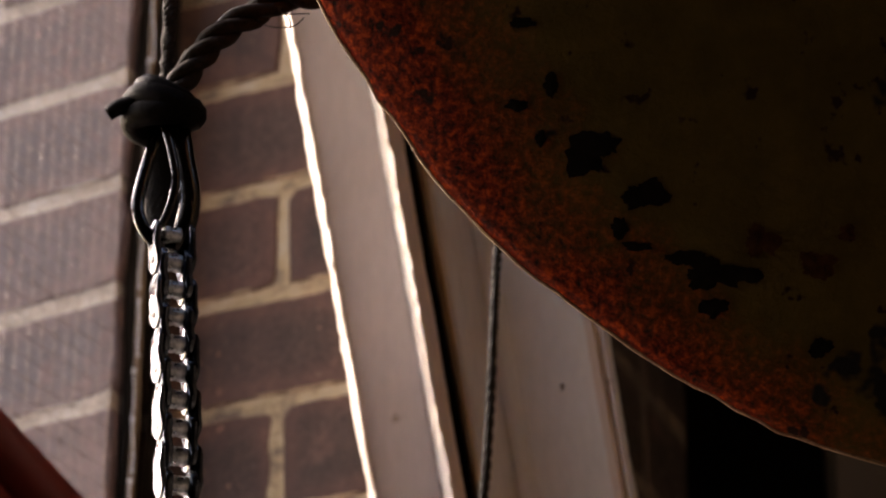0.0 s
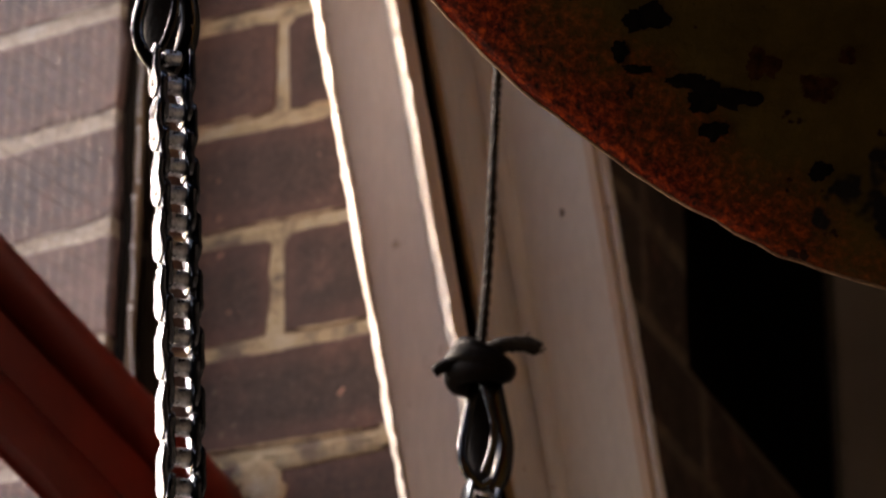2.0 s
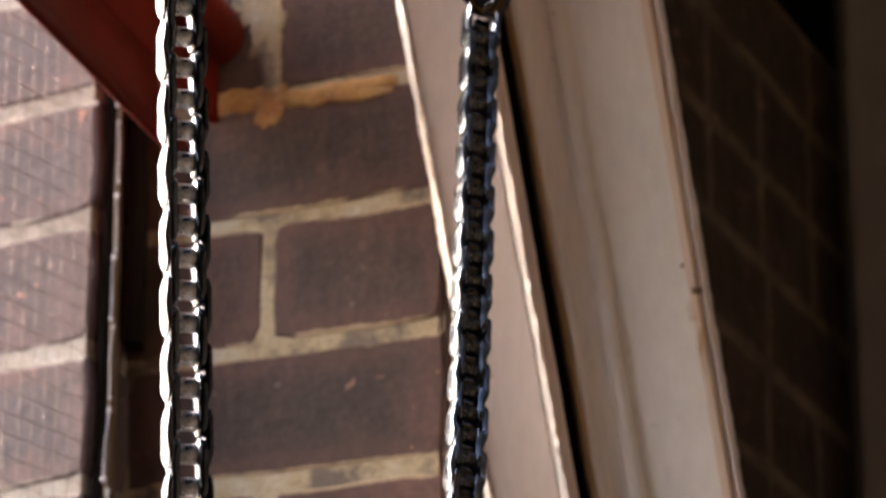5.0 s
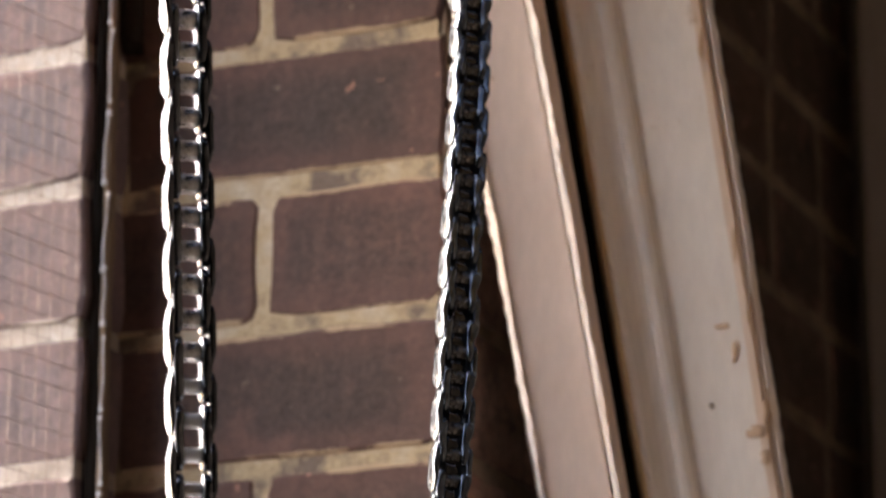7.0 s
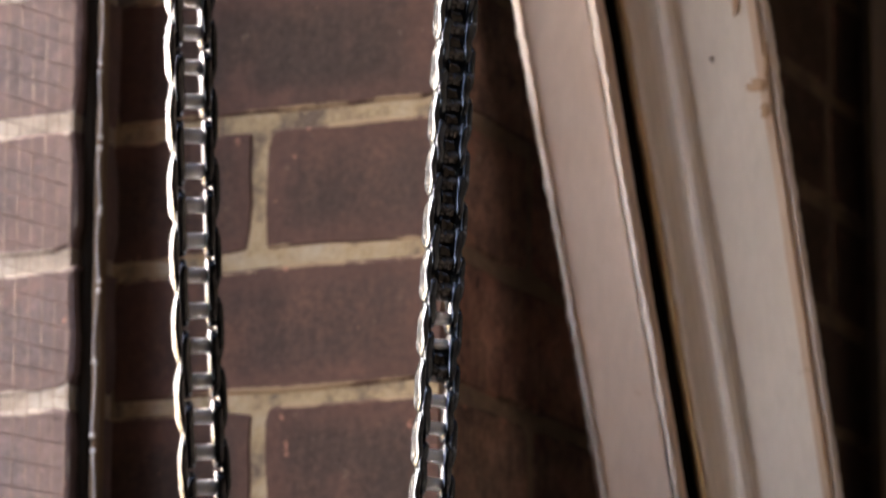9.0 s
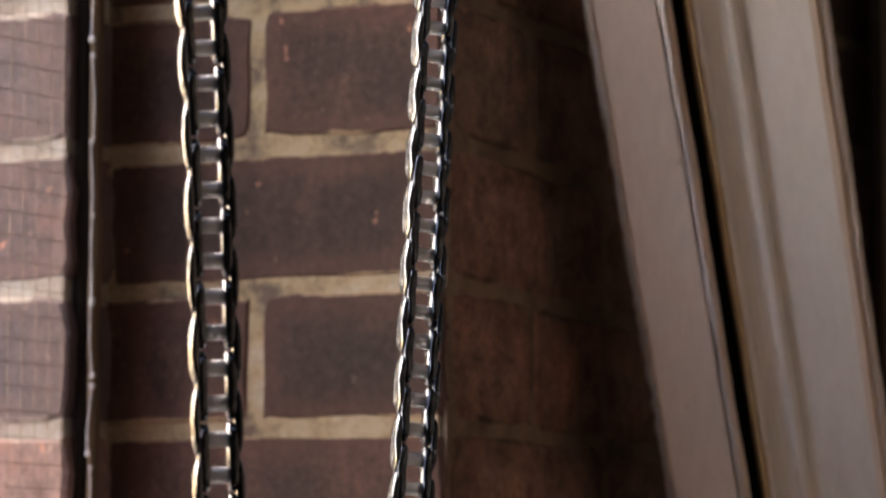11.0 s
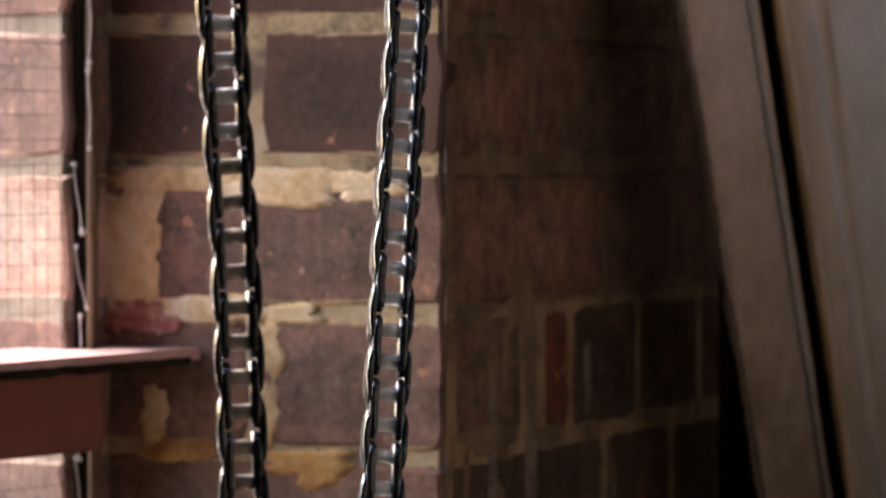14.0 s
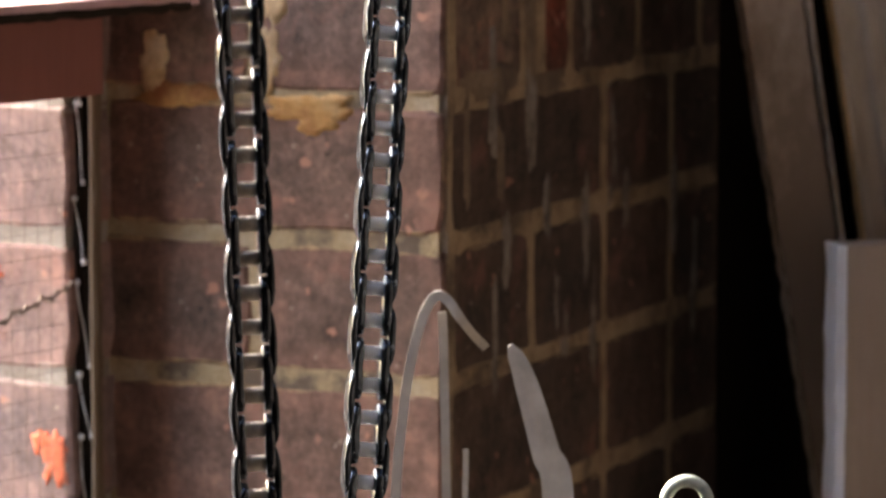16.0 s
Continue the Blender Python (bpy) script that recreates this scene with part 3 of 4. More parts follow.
for k, (x, z, w, h) in enumerate(((0.1665, 2.0142, 0.013, 0.007), (0.1700, 2.0260, 0.004, 0.024), (0.1700, 2.0020, 0.006, 0.010), (0.1537, 2.0561, 0.004, 0.011), (0.1475, 2.0690, 0.009, 0.003),
                                  (0.1610, 2.0780, 0.004, 0.020), (0.1535, 2.1100, 0.003, 0.018), (0.1360, 2.2120, 0.004, 0.016))):
    blemish(x, z, w, h, 3.1 * k + 0.7, STAIN)
for k, (x, z, w, h) in enumerate(((0.0649, 2.5323, 0.0032, 0.0034), (0.1341, 2.2390, 0.0060, 0.0048), (0.1270, 2.2520, 0.0024, 0.0020), (0.1420, 2.0290, 0.0028, 0.0030))):
    blemish(x, z, w, h, 2.7 * k + 8.2, DARK_CHIP)

# ---------------------------------------------------------------- post
post = thing("wooden_post", "weathered grey wooden post standing in the dark corner", "post", (0.294, 2.5, 0))
part("shaft", box(0, 0.075, 0, 0.07, 0, 3.4), GREY_WOOD, post, bevel=0.004)

# ---------------------------------------------------------------- rusty disc
DISC_TILT = 30.7
disc = thing("rusted_steel_disc", "large rusted sheet-steel disc with black flaked spots, hung tilted", "steel disc")
disc.matrix_world = pose(0.277, 1.139, 2.5456, DISC_TILT)
N = 240
prof = [(0.004, -0.016), (0.10, -0.014), (0.20, -0.009), (0.29, -0.002), (0.345, 0.008), (0.364, 0.017), (0.3683, 0.0205),
        (0.3675, 0.0225), (0.345, 0.0115), (0.28, 0.001), (0.18, -0.005), (0.004, -0.011)]
rings = []
for i in range(N):
    w = 2 * math.pi * i / N
    ring = []
    for r, d in prof:
        j = 1 + (noise.noise(Vector((math.cos(w) * 9, math.sin(w) * 9, 4.0))) * 0.008
                 + noise.noise(Vector((math.cos(w) * 40, math.sin(w) * 40, 2.0))) * 0.004) * (r / 0.368) ** 8
        ring.append((math.cos(w) * r * j, d, math.sin(w) * r * j))
    rings.append(ring)
part("plate", loft(rings, True), RUST, disc, smooth=True)
rings = []
for i in range(N):
    w = 2 * math.pi * i / N
    j = 1 + noise.noise(Vector((math.cos(w) * 9, math.sin(w) * 9, 4.0))) * 0.008 + noise.noise(Vector((math.cos(w) * 40, math.sin(w) * 40, 2.0))) * 0.004
    rr = 0.0010 + 0.0005 * noise.noise(Vector((math.cos(w) * 90, math.sin(w) * 90, 8.0)))
    rings.append([(math.cos(w) * (0.3683 * j + rr * math.cos(q)), 0.0212 + rr * math.sin(q), math.sin(w) * (0.3683 * j + rr * math.cos(q))) for q in (0, 1.05, 2.09, 3.14, 4.19, 5.24)])
part("rim", loft(rings, True), RIM_HIGHLIGHT, disc, "thin rusty rim with its highlight in the colour", smooth=True)


def dish(r):
    return float(np.interp(r, [p[0] for p in prof[:7]], [p[1] for p in prof[:7]]))


def flake(x, z, size, stretch, seed, mat):
    """A thin irregular scab on the disc's face."""
    bm = bmesh.new()
    rim, n = [], 44
    mid = bm.verts.new((x, dish(math.hypot(x, z)) - 0.0009, z))
    for k in range(n):
        w = 2 * math.pi * k / n
        r = 0.85 * size * (1 + 0.55 * noise.noise(Vector((math.cos(w) * 1.4, math.sin(w) * 1.4, seed))) + 0.30 * noise.noise(Vector((math.cos(w) * 5, math.sin(w) * 5, seed + 3))))
        px, pz = x + r * math.cos(w) * stretch, z + r * math.sin(w) / stretch
        rim.append((bm.verts.new((px, dish(math.hypot(px, pz)) - 0.0006, pz)), bm.verts.new((px, dish(math.hypot(px, pz)) + 0.0004, pz))))
    for (a1, b1), (a2, b2) in zip(rim, rim[1:] + rim[:1]):
        bm.faces.new((mid, a1, a2))
        bm.faces.new((a1, b1, b2, a2))
    part("flake", bm, mat, disc, smooth=False)


FLAKES = ((-0.2182, -0.2313, 0.0095, 1.05), (-0.211, -0.227, 0.005, 1.0), (-0.1968, -0.247, 0.0085, 1.25), (-0.2058, -0.2605, 0.0045, 1.0), (-0.199, -0.2673, 0.0040, 1.6),
          (-0.1697, -0.2790, 0.0100, 1.35), (-0.1800, -0.2722, 0.0060, 1.6), (-0.1686, -0.2921, 0.0055, 1.1), (-0.154, -0.2790, 0.0048, 1.3),
          (-0.1258, -0.3078, 0.0052, 1.0), (-0.2452, -0.1783, 0.0038, 1.5), (-0.2339, -0.2031, 0.0042, 0.85), (-0.2474, -0.211, 0.0040, 1.5), (-0.2384, -0.2245, 0.0030, 1.0))
for k, (x, z, size, stretch) in enumerate(FLAKES):
    flake(x, z, size, stretch, 1.7 * k + 0.4, BLACK_SCALE)
for k, (x, z, size, stretch) in enumerate(((-0.1506, -0.2662, 0.0075, 1.0), (-0.1281, -0.2741, 0.0075, 1.1), (-0.116, -0.262, 0.004, 1.0))):
    flake(x, z, size, stretch, 2.3 * k + 9.0, BROWN_SCALE)
rod_top = disc.matrix_world.inverted() @ Vector((0.277, 0.98, 3.40))
part("hanger_rod", tube([Vector((0, 0.002, 0.33)), Vector((0, 0.012, 0.36)), rod_top], 0.006, 10), WIRE, disc)


# ---------------------------------------------------------------- roller chain
PITCH = 0.0127
RUN_1 = ((-0.1104, 1.30, 2.335), (-0.1027, 1.30, 2.204), (-0.0953, 1.31, 2.006), (-0.0891, 1.32, 1.8014), (-0.0834, 1.33, 1.684),
         (-0.0783, 1.34, 1.531), (-0.0739, 1.35, 1.4324), (-0.0684, 1.36, 1.2384))
RUN_2 = ((0.0196, 1.70, 2.333), (0.0166, 1.69, 2.2626), (0.0128, 1.665, 2.138), (0.0092, 1.64, 2.048), (0.0002, 1.60, 1.8565),
         (-0.0114, 1.545, 1.6058), (-0.0211, 1.495, 1.4229), (-0.0308, 1.45, 1.2223))
LOOP = ((-0.066, 1.37, 1.1031), (-0.064, 1.38, 1.0232), (-0.055, 1.395, 0.9883), (-0.045, 1.41, 1.0233), (-0.038, 1.43, 1.1032))
line = smooth_path(RUN_1 + LOOP + RUN_2[::-1], 40)


def even_steps(path, step):
    out, left, last = [path[0]], step, path[0]
    for p in path[1:]:
        gap = (p - last).length
        while gap >= left:
            last = last + (p - last) * (left / gap)
            out.append(last)
            gap = (p - last).length
            left = step
        left -= gap
        last = p
    return out


pins = even_steps(line, PITCH)
ROUND = [(math.cos(2 * math.pi * k / 16), math.sin(2 * math.pi * k / 16)) for k in range(16)]


def plate_outline(h, waist):
    """Figure-of-eight side plate, one pitch between its eyes at z = 0 and z = PITCH."""
    pts = []
    for k in range(9):
        w = math.pi + math.pi * k / 8
        pts.append((h * math.cos(w), h * math.sin(w)))
    pts.append((waist, PITCH / 2))
    for k in range(9):
        w = math.pi * k / 8
        pts.append((h * math.cos(w), PITCH + h * math.sin(w)))
    pts.append((-waist, PITCH / 2))
    return pts


def side_plate(bm, x0, x1, h, waist, swell):
    """A plate from x0 (inner face) to x1 (outer face), rounded over and thickest at its middle."""
    pts = plate_outline(h, waist)
    half = PITCH / 2 + h

    def ring(f, size):
        out = []
        for y, z in pts:
            zz = PITCH / 2 + (z - PITCH / 2) * (1 - (1 - size) * 0.5)
            mid = max(0.0, 1 - ((zz - PITCH / 2) / half) ** 2)
            out.append((x0 + (x1 - x0) * f + swell * mid * f, y * size, zz))
        return out

    loft([ring(0.0, 0.95), ring(0.15, 1), ring(0.75, 1), ring(0.93, 0.975), ring(1.0, 0.92)], bm=bm)


def drum(bm, x0, x1, r, z=0.0, chamfer=0.0003):
    loft([[(x, r * s * c, z + r * s * d) for c, d in ROUND] for x, s in ((x0, 0.92), (x0 + chamfer, 1), (x1 - chamfer, 1), (x1, 0.92))], bm=bm)


PLATE_MESH = {}
for steel in (CHAIN_PLATE, SHADED_PLATE):
    for kind, x0, x1, h, waist, swell in (("outer_link", 0.0062, 0.0077, 0.0058, 0.0040, 0.0013), ("inner_link", 0.0036, 0.0060, 0.0060, 0.0042, 0.0012)):
        bm = bmesh.new()
        side_plate(bm, x0, x1, h, waist, swell)
        side_plate(bm, -x0, -x1, h, waist, -swell)
        bmesh.ops.recalc_face_normals(bm, faces=bm.faces)
        PLATE_MESH[kind, steel.name] = finish(kind, bm, steel, smooth=True)
bm = bmesh.new()
drum(bm, -0.0086, 0.0086, 0.0019)
PIN = finish("pin", bm, OILY_UNLIT_STEEL, smooth=False)
bm = bmesh.new()
drum(bm, -0.0035, 0.0035, 0.0028, 0.0, 0.0002)
ROLLER = finish("roller", bm, CHAIN_ROLLER, smooth=True)
bm = bmesh.new()
drum(bm, -0.0035, 0.0035, 0.0029, 0.0, 0.0002)
BROWN_ROLLER = finish("roller", bm, BROWNED_STEEL, smooth=True)
bm = bmesh.new()
drum(bm, -0.0035, 0.0035, 0.0041, 0.0, 0.0005)
OILY_UNLIT_ROLLER = finish("roller", bm, OILY_UNLIT_STEEL, smooth=False)
bm = bmesh.new()
drum(bm, -0.0035, 0.0035, 0.0038, 0.0, 0.0004)
GLINT_ROLLER = finish("roller", bm, GLINT_STEEL, smooth=False)
bm = bmesh.new()
loft([[(x, -0.0012 + y * f, PITCH / 2 + z * f) for y, z in ((-0.0014, -0.0038), (0.0014, -0.0038), (0.0018, 0.0), (0.0014, 0.0038), (-0.0014, 0.0038), (-0.0006, 0.0))] for x, f in ((-0.0036, 1.15), (-0.0015, 0.95), (0.0012, 1.0), (0.0036, 1.2))], bm=bm)
CLOT = finish("grease_clot", bm, STRAP, smooth=True)

chain = thing("roller_chain", "oily black steel roller chain hanging in a loop from two cords", "chain", pins[0])
low = min(range(len(pins)), key=lambda i: pins[i].z)
for i in range(len(pins) - 1):
    p, q = pins[i], pins[i + 1]
    axis = (q - p).normalized()
    z = (p.z + q.z) / 2
    if i < low:
        turn = np.interp(z, (1.2, 1.45, 1.7, 2.0, 2.33), (9, 9, 11, 17, 24))
    else:
        turn = np.interp(z, (1.2, 1.45, 1.7, 2.0, 2.33), (11, 12, 16, 20, 24))
    w = radians(float(turn))
    side = Vector((math.cos(w), math.sin(w), 0))
    side = (side - axis * side.dot(axis)).normalized()
    m = Matrix((side, axis.cross(side), axis)).transposed().to_4x4()
    m.translation = p - pins[0]
    wob = Matrix.Rotation(radians(random.uniform(-2.0, 2.0)), 4, "Z")
    kind = "outer_link" if i % 2 == 0 else "inner_link"
    ob = new(kind, PLATE_MESH[kind, (CHAIN_PLATE if i < low else SHADED_PLATE).name])
    ob.parent, ob.matrix_local = chain, m @ wob
    upper = z > 1.86 + random.uniform(-0.06, 0.06)
    # roller copies by height: glinting or unlit above, sky-bright below
    ro = new("roller", (GLINT_ROLLER if i < low else OILY_UNLIT_ROLLER) if upper else BROWN_ROLLER if i < low and z < 1.50 + random.uniform(-0.03, 0.03) else ROLLER)
    ro.parent, ro.matrix_local = chain, m @ wob
    pin = new("pin", PIN)
    pin.parent, pin.matrix_local = chain, m @ wob
    if upper and p.z < 2.32 and i > low:
        gr = new("grease_clot", CLOT)
        gr.parent, gr.matrix_local = chain, m @ wob


# ---------------------------------------------------------------- knotted cords
def hitch(name, label, top, s, up, end_cord, fat=0.0032, thin=0.0017, lay_turns=9):
    """A knotted strap that holds the chain's end link, with the cord from which it hangs. top: the knot's middle; s: scale."""
    ob = thing(name, label, "cord", top)
    V = lambda x, y, z: Vector((x * s, y * s, z * s))
    # the limbs of the loop down to the end link
    part("loop_strap", tube(smooth_path([V(-0.001, 0.003, -0.004), V(-0.0055, 0.001, -0.024), V(-0.0085, -0.002, -0.044), V(-0.0068, -0.003, -0.056), V(0.0, 0.0, -0.064), V(0.006, 0.001, -0.060)], 8),
                            0.0027 * s, 10, flat=0.6), STRAP, ob, smooth=True)
    part("loop_strap", tube(smooth_path([V(0.006, 0.004, -0.004), V(0.0090, 0.004, -0.022), V(0.0118, 0.004, -0.040), V(0.0100, 0.003, -0.056), V(0.005, 0.003, -0.066)], 8),
                            0.0048 * s, 12, flat=0.8), STRAP, ob, smooth=True)
    part("loop_strap", tube(smooth_path([V(0.001, 0.006, -0.004), V(0.0015, 0.008, -0.024), V(0.002, 0.008, -0.044), V(0.001, 0.005, -0.062)], 8), lambda t: (0.0055 + 0.004 * math.sin(math.pi * t)) * s,
                            12, flat=0.3), KNOT, ob, smooth=True)
    # extra band that gives shape to the highlight inside the right limb
    part("highlight_band", tube(smooth_path([V(0.0005, -0.004, -0.008), V(0.0042, -0.0045, -0.022), V(0.0066, -0.0045, -0.036), V(0.0050, -0.004, -0.048), V(0.0015, -0.003, -0.058)], 8),
                            0.0019 * s, 10, flat=0.7), STRAP, ob, "glossy band added for the inner edge highlight", smooth=True)
    # the knot: three wraps
    for k, (tilt, yaw, zz, rx, ry, rr) in enumerate(((8, 0, 0.000, 0.0118, 0.0090, 0.0066), (-12, 0, -0.004, 0.0122, 0.0085, 0.0058), (20, 30, 0.004, 0.0095, 0.0085, 0.0054))):
        loop = []
        for i in range(28):
            w = 2 * math.pi * i / 28
            loop.append(pose(0, 0, zz * s, 0, tilt, yaw) @ V(rx * math.cos(w), ry * math.sin(w), 0.0018 * math.sin(2 * w + k)))
        part("knot_wrap", tube(loop, rr * s, 10, closed=True), KNOT, ob, smooth=True)
    part("knot_tail", tube(smooth_path([V(-0.010, -0.006, 0.0), V(-0.018, -0.007, -0.003), V(-0.0225, -0.006, -0.0055)], 6), lambda t: (0.0042 - 0.0012 * t) * s, 8), KNOT, ob, smooth=True)
    for bm_s in strands(smooth_path([V(*p) for p in up], 40), 3, thin * s, thin * 1.08 * s, len(up) * lay_turns):
        part("strand", bm_s, ROPE, ob, smooth=True)
    for bm_s in strands(smooth_path([V(*p) for p in end_cord], 16), 3, fat * s, fat * s, 3.0, 0.7):
        part("strand", bm_s, ROPE, ob, smooth=True)
    return ob, V


k1, V1 = hitch("knotted_cord", "dark twisted rope knotted to the chain's end", (-0.1160, 1.30, 2.3955), 1.0,
               ((0.0, 0.002, 0.002), (0.0005, 0.003, 0.06), (0.0, 0.004, 0.30), (-0.002, 0.005, 0.65), (-0.003, 0.005, 1.0025)),
               ((0.002, 0.0, 0.004), (0.012, -0.002, 0.022), (0.026, -0.002, 0.040), (0.048, 0.0, 0.056), (0.075, 0.002, 0.075), (0.12, 0.004, 0.20)))
for pts in (((0.034, -0.003, 0.046), (0.043, -0.005, 0.039), (0.053, -0.005, 0.039), (0.0575, -0.004, 0.044)),
            ((0.040, -0.002, 0.049), (0.050, -0.004, 0.046), (0.060, -0.005, 0.0455)),
            ((0.044, -0.002, 0.052), (0.051, -0.004, 0.044), (0.052, -0.004, 0.038))):
    part("loose_fibre", tube(smooth_path([V1(*p) for p in pts], 6), 0.00028, 5), ROPE, k1)
k2, V2 = hitch("knotted_cord", "dark twisted rope knotted to the chain's end", (0.0186, 1.70, 2.3935), 1.04,
               ((0.0, 0.0, 0.004), (0.0045, 0.0, 0.06), (0.0095, 0.0, 0.16), (0.028, 0.0, 0.5), (0.055, 0.0, 0.9675)),
               ((0.0, -0.004, 0.004), (0.010, -0.005, 0.0095), (0.022, -0.005, 0.0105), (0.028, -0.004, 0.0085)), 0.0021, 0.0014, 13)
for pts in (((0.026, -0.004, 0.0085), (0.030, -0.004, 0.0080), (0.0325, -0.004, 0.0085)), ((0.025, -0.004, 0.0095), (0.029, -0.005, 0.0105), (0.0315, -0.005, 0.0100)),
            ((0.022, -0.004, 0.0105), (0.023, -0.005, 0.0145), (0.0245, -0.005, 0.0165)), ((0.026, -0.003, 0.0085), (0.029, -0.003, 0.0070), (0.031, -0.003, 0.0072))):
    part("loose_fibre", tube(smooth_path([V2(*p) for p in pts], 6), 0.00045, 5), ROPE, k2)

# ---------------------------------------------------------------- red oxide ironwork
IRON_0 = Vector((-0.125, 1.97, 0))
IRON_N = Vector((0.8211, -0.5707, 0))


def iron(s0, z0, s1, z1, section):
    """A bar in the plane of the ironwork from (s0, z0) to (s1, z1); section: (proud, height) pairs."""
    rings = []
    for k in range(25):
        f = k / 24
        p = IRON_0 + SCREEN_U * (s0 + (s1 - s0) * f)
        j = noise.noise(Vector((f * 11, 3.0, s0))) * 0.0006
        rings.append([p + IRON_N * d + Vector((0, 0, z0 + (z1 - z0) * f + h + j)) for d, h in section])
    return loft(rings)


brace = thing("iron_brace", "red oxide painted iron brace let into the brick pier", "brace")
part("rounded_head", iron(-0.05, 2.432, 1.1, 2.815, [(-0.008, 0.006)] + [(-0.004 + 0.016 * math.cos(a), -0.012 + 0.018 * math.sin(a)) for a in np.linspace(1.75, -1.35, 9)] + [(-0.008, -0.031)]), RED_OXIDE, brace, smooth=True)
part("web", iron(-0.05, 2.432, 1.1, 2.815, [(-0.004, -0.0305), (-0.003, -0.0660), (-0.009, -0.0660), (-0.009, -0.0305)]), RED_OXIDE, brace)
part("lower_flange", iron(0.058, 2.468, 1.1, 2.815, [(-0.003, -0.0665), (0.004, -0.082), (0.019, -0.122), (0.0235, -0.136), (0.021, -0.140), (0.014, -0.134), (-0.009, -0.0665)]), RED_OXIDE, brace, smooth=True)
ledge = thing("iron_ledge", "red oxide painted steel ledge built into the brick pier", "ledge")
part("top_plate", iron(0.004, 1.3865, 1.1, 1.3865, [(0.0, 0.0), (0.0, -0.006), (-0.075, -0.006), (-0.075, 0.0)]), PINK_SHEEN, ledge, "worn pink top plate with sky sheen in its colour")
part("web", iron(0.079, 1.3801, 1.1, 1.3801, [(-0.003, 0.0), (-0.003, -0.042), (-0.010, -0.042), (-0.010, 0.0)]), RED_BROWN, ledge)
rings = []
for k in range(221):
    f = k / 220
    p = IRON_0 + SCREEN_U * (0.012 + 1.08 * f) + Vector((0, 0, 1.3806))
    j = 0.0016 * noise.noise(Vector((f * 190, 1.0, 0))) + 0.0012 * noise.noise(Vector((f * 60, 4.0, 0)))
    rings.append([p + IRON_N * d + Vector((0, 0, h)) for d, h in ((0.0006, 0.0016 + 0.5 * j), (0.0010, -0.0005), (0.0004, -0.0030 + j), (-0.002, -0.0030 + j), (-0.002, 0.001))])
part("jagged_lip", loft(rings), DARK_WOOD, ledge, "dark jagged rusted front lip")

# ---------------------------------------------------------------- mesh screen
screen = thing("wire_mesh_screen", "rusty square wire mesh stretched between dark wooden battens", "wire mesh")
STEP = 0.0127


def thin_bar(verts, faces, p, q, r):
    d = (q - p).normalized()
    s = d.cross(Vector((0.3, 1, 0.1))).normalized()
    u = d.cross(s)
    n = len(verts)
    for c in (p, q):
        verts.extend((c + s * r, c + u * r, c - s * r, c - u * r))
    faces.extend((n + i, n + (i + 1) % 4, n + 4 + (i + 1) % 4, n + 4 + i) for i in range(4))


def wires(name, bars, r):
    verts, faces = [], []
    for p, q in bars:
        thin_bar(verts, faces, p, q, r)
    me = bpy.data.meshes.new(name)
    me.from_pydata([tuple(v) for v in verts], [], faces)
    me.materials.append(RUSTY_WIRE)
    ob = new(name, me)
    ob.parent = screen
    return tagged(ob, kind="stuff")


up = Vector((0, 0, 1))
bars = []
for i in range(125):
    p = SCREEN_0 + SCREEN_U * (0.0104 * (i + 0.4))
    for k in range(12):
        w = [SCREEN_U * noise.noise(Vector((i * 0.31, (k + g) * 0.8, 2.2))) * 0.0022 for g in (0, 1)]
        bars.append((p + w[0] + up * (0.2 + 0.27 * k), p + w[1] + up * (0.2 + 0.27 * (k + 1))))
wires("upright_wire", bars, 0.00026)
bars = []
for k in range(252):
    z = 0.2 + STEP * k
    for i in range(10):
        w = [up * noise.noise(Vector((k * 0.27, (i + g) * 0.9, 7.7))) * 0.003 for g in (0, 1)]
        bars.append((SCREEN_0 + SCREEN_U * (0.13 * i) + up * z + w[0], SCREEN_0 + SCREEN_U * (0.13 * (i + 1)) + up * z + w[1]))
wires("level_wire", bars, 0.00021)
tie = [SCREEN_0 + SCREEN_U * (0.006 * k) + IRON_N * 0.002 + up * (1.2352 - 0.0013 * k + 0.0009 * math.sin(k * 1.9)) for k in range(28)]
part("tie_wire", tube(smooth_path(tie, 4), 0.0009, 6), RUSTY_WIRE, screen)
for k in range(0, 27, 2):
    a0, a1 = tie[k], tie[k + 1]
    part("wire_twist", tube([a0 + up * 0.0022, (a0 + a1) / 2 + IRON_N * 0.0012, a1 - up * 0.0022], 0.0010, 6), RUSTY_WIRE, screen)


# rough upright strips: the screen's battens, and one that stands for shade
def rough_batten_or_shade(x0, x1, y0, y1, mat, wander, z0=0.0):
    rings = []
    for k in range(341):
        z = z0 + (3.4 - z0) * k / 340
        j = [noise.noise(Vector((c * 5.3, z * 14, x0 * 50))) * wander + noise.noise(Vector((c * 3.1, z * 70, x1 * 40))) * wander * 0.6 for c in range(4)]
        rings.append([(x0 + j[0], y1, z), (x0 + j[0], y0 + abs(j[1]), z), (x0 * 0.5 + x1 * 0.5, y0 - 0.0006 + j[1] * 0.5, z), (x1 + j[2], y0 + abs(j[3]), z), (x1 + j[2], y1, z)])
    return part("batten", loft(rings), mat, screen)


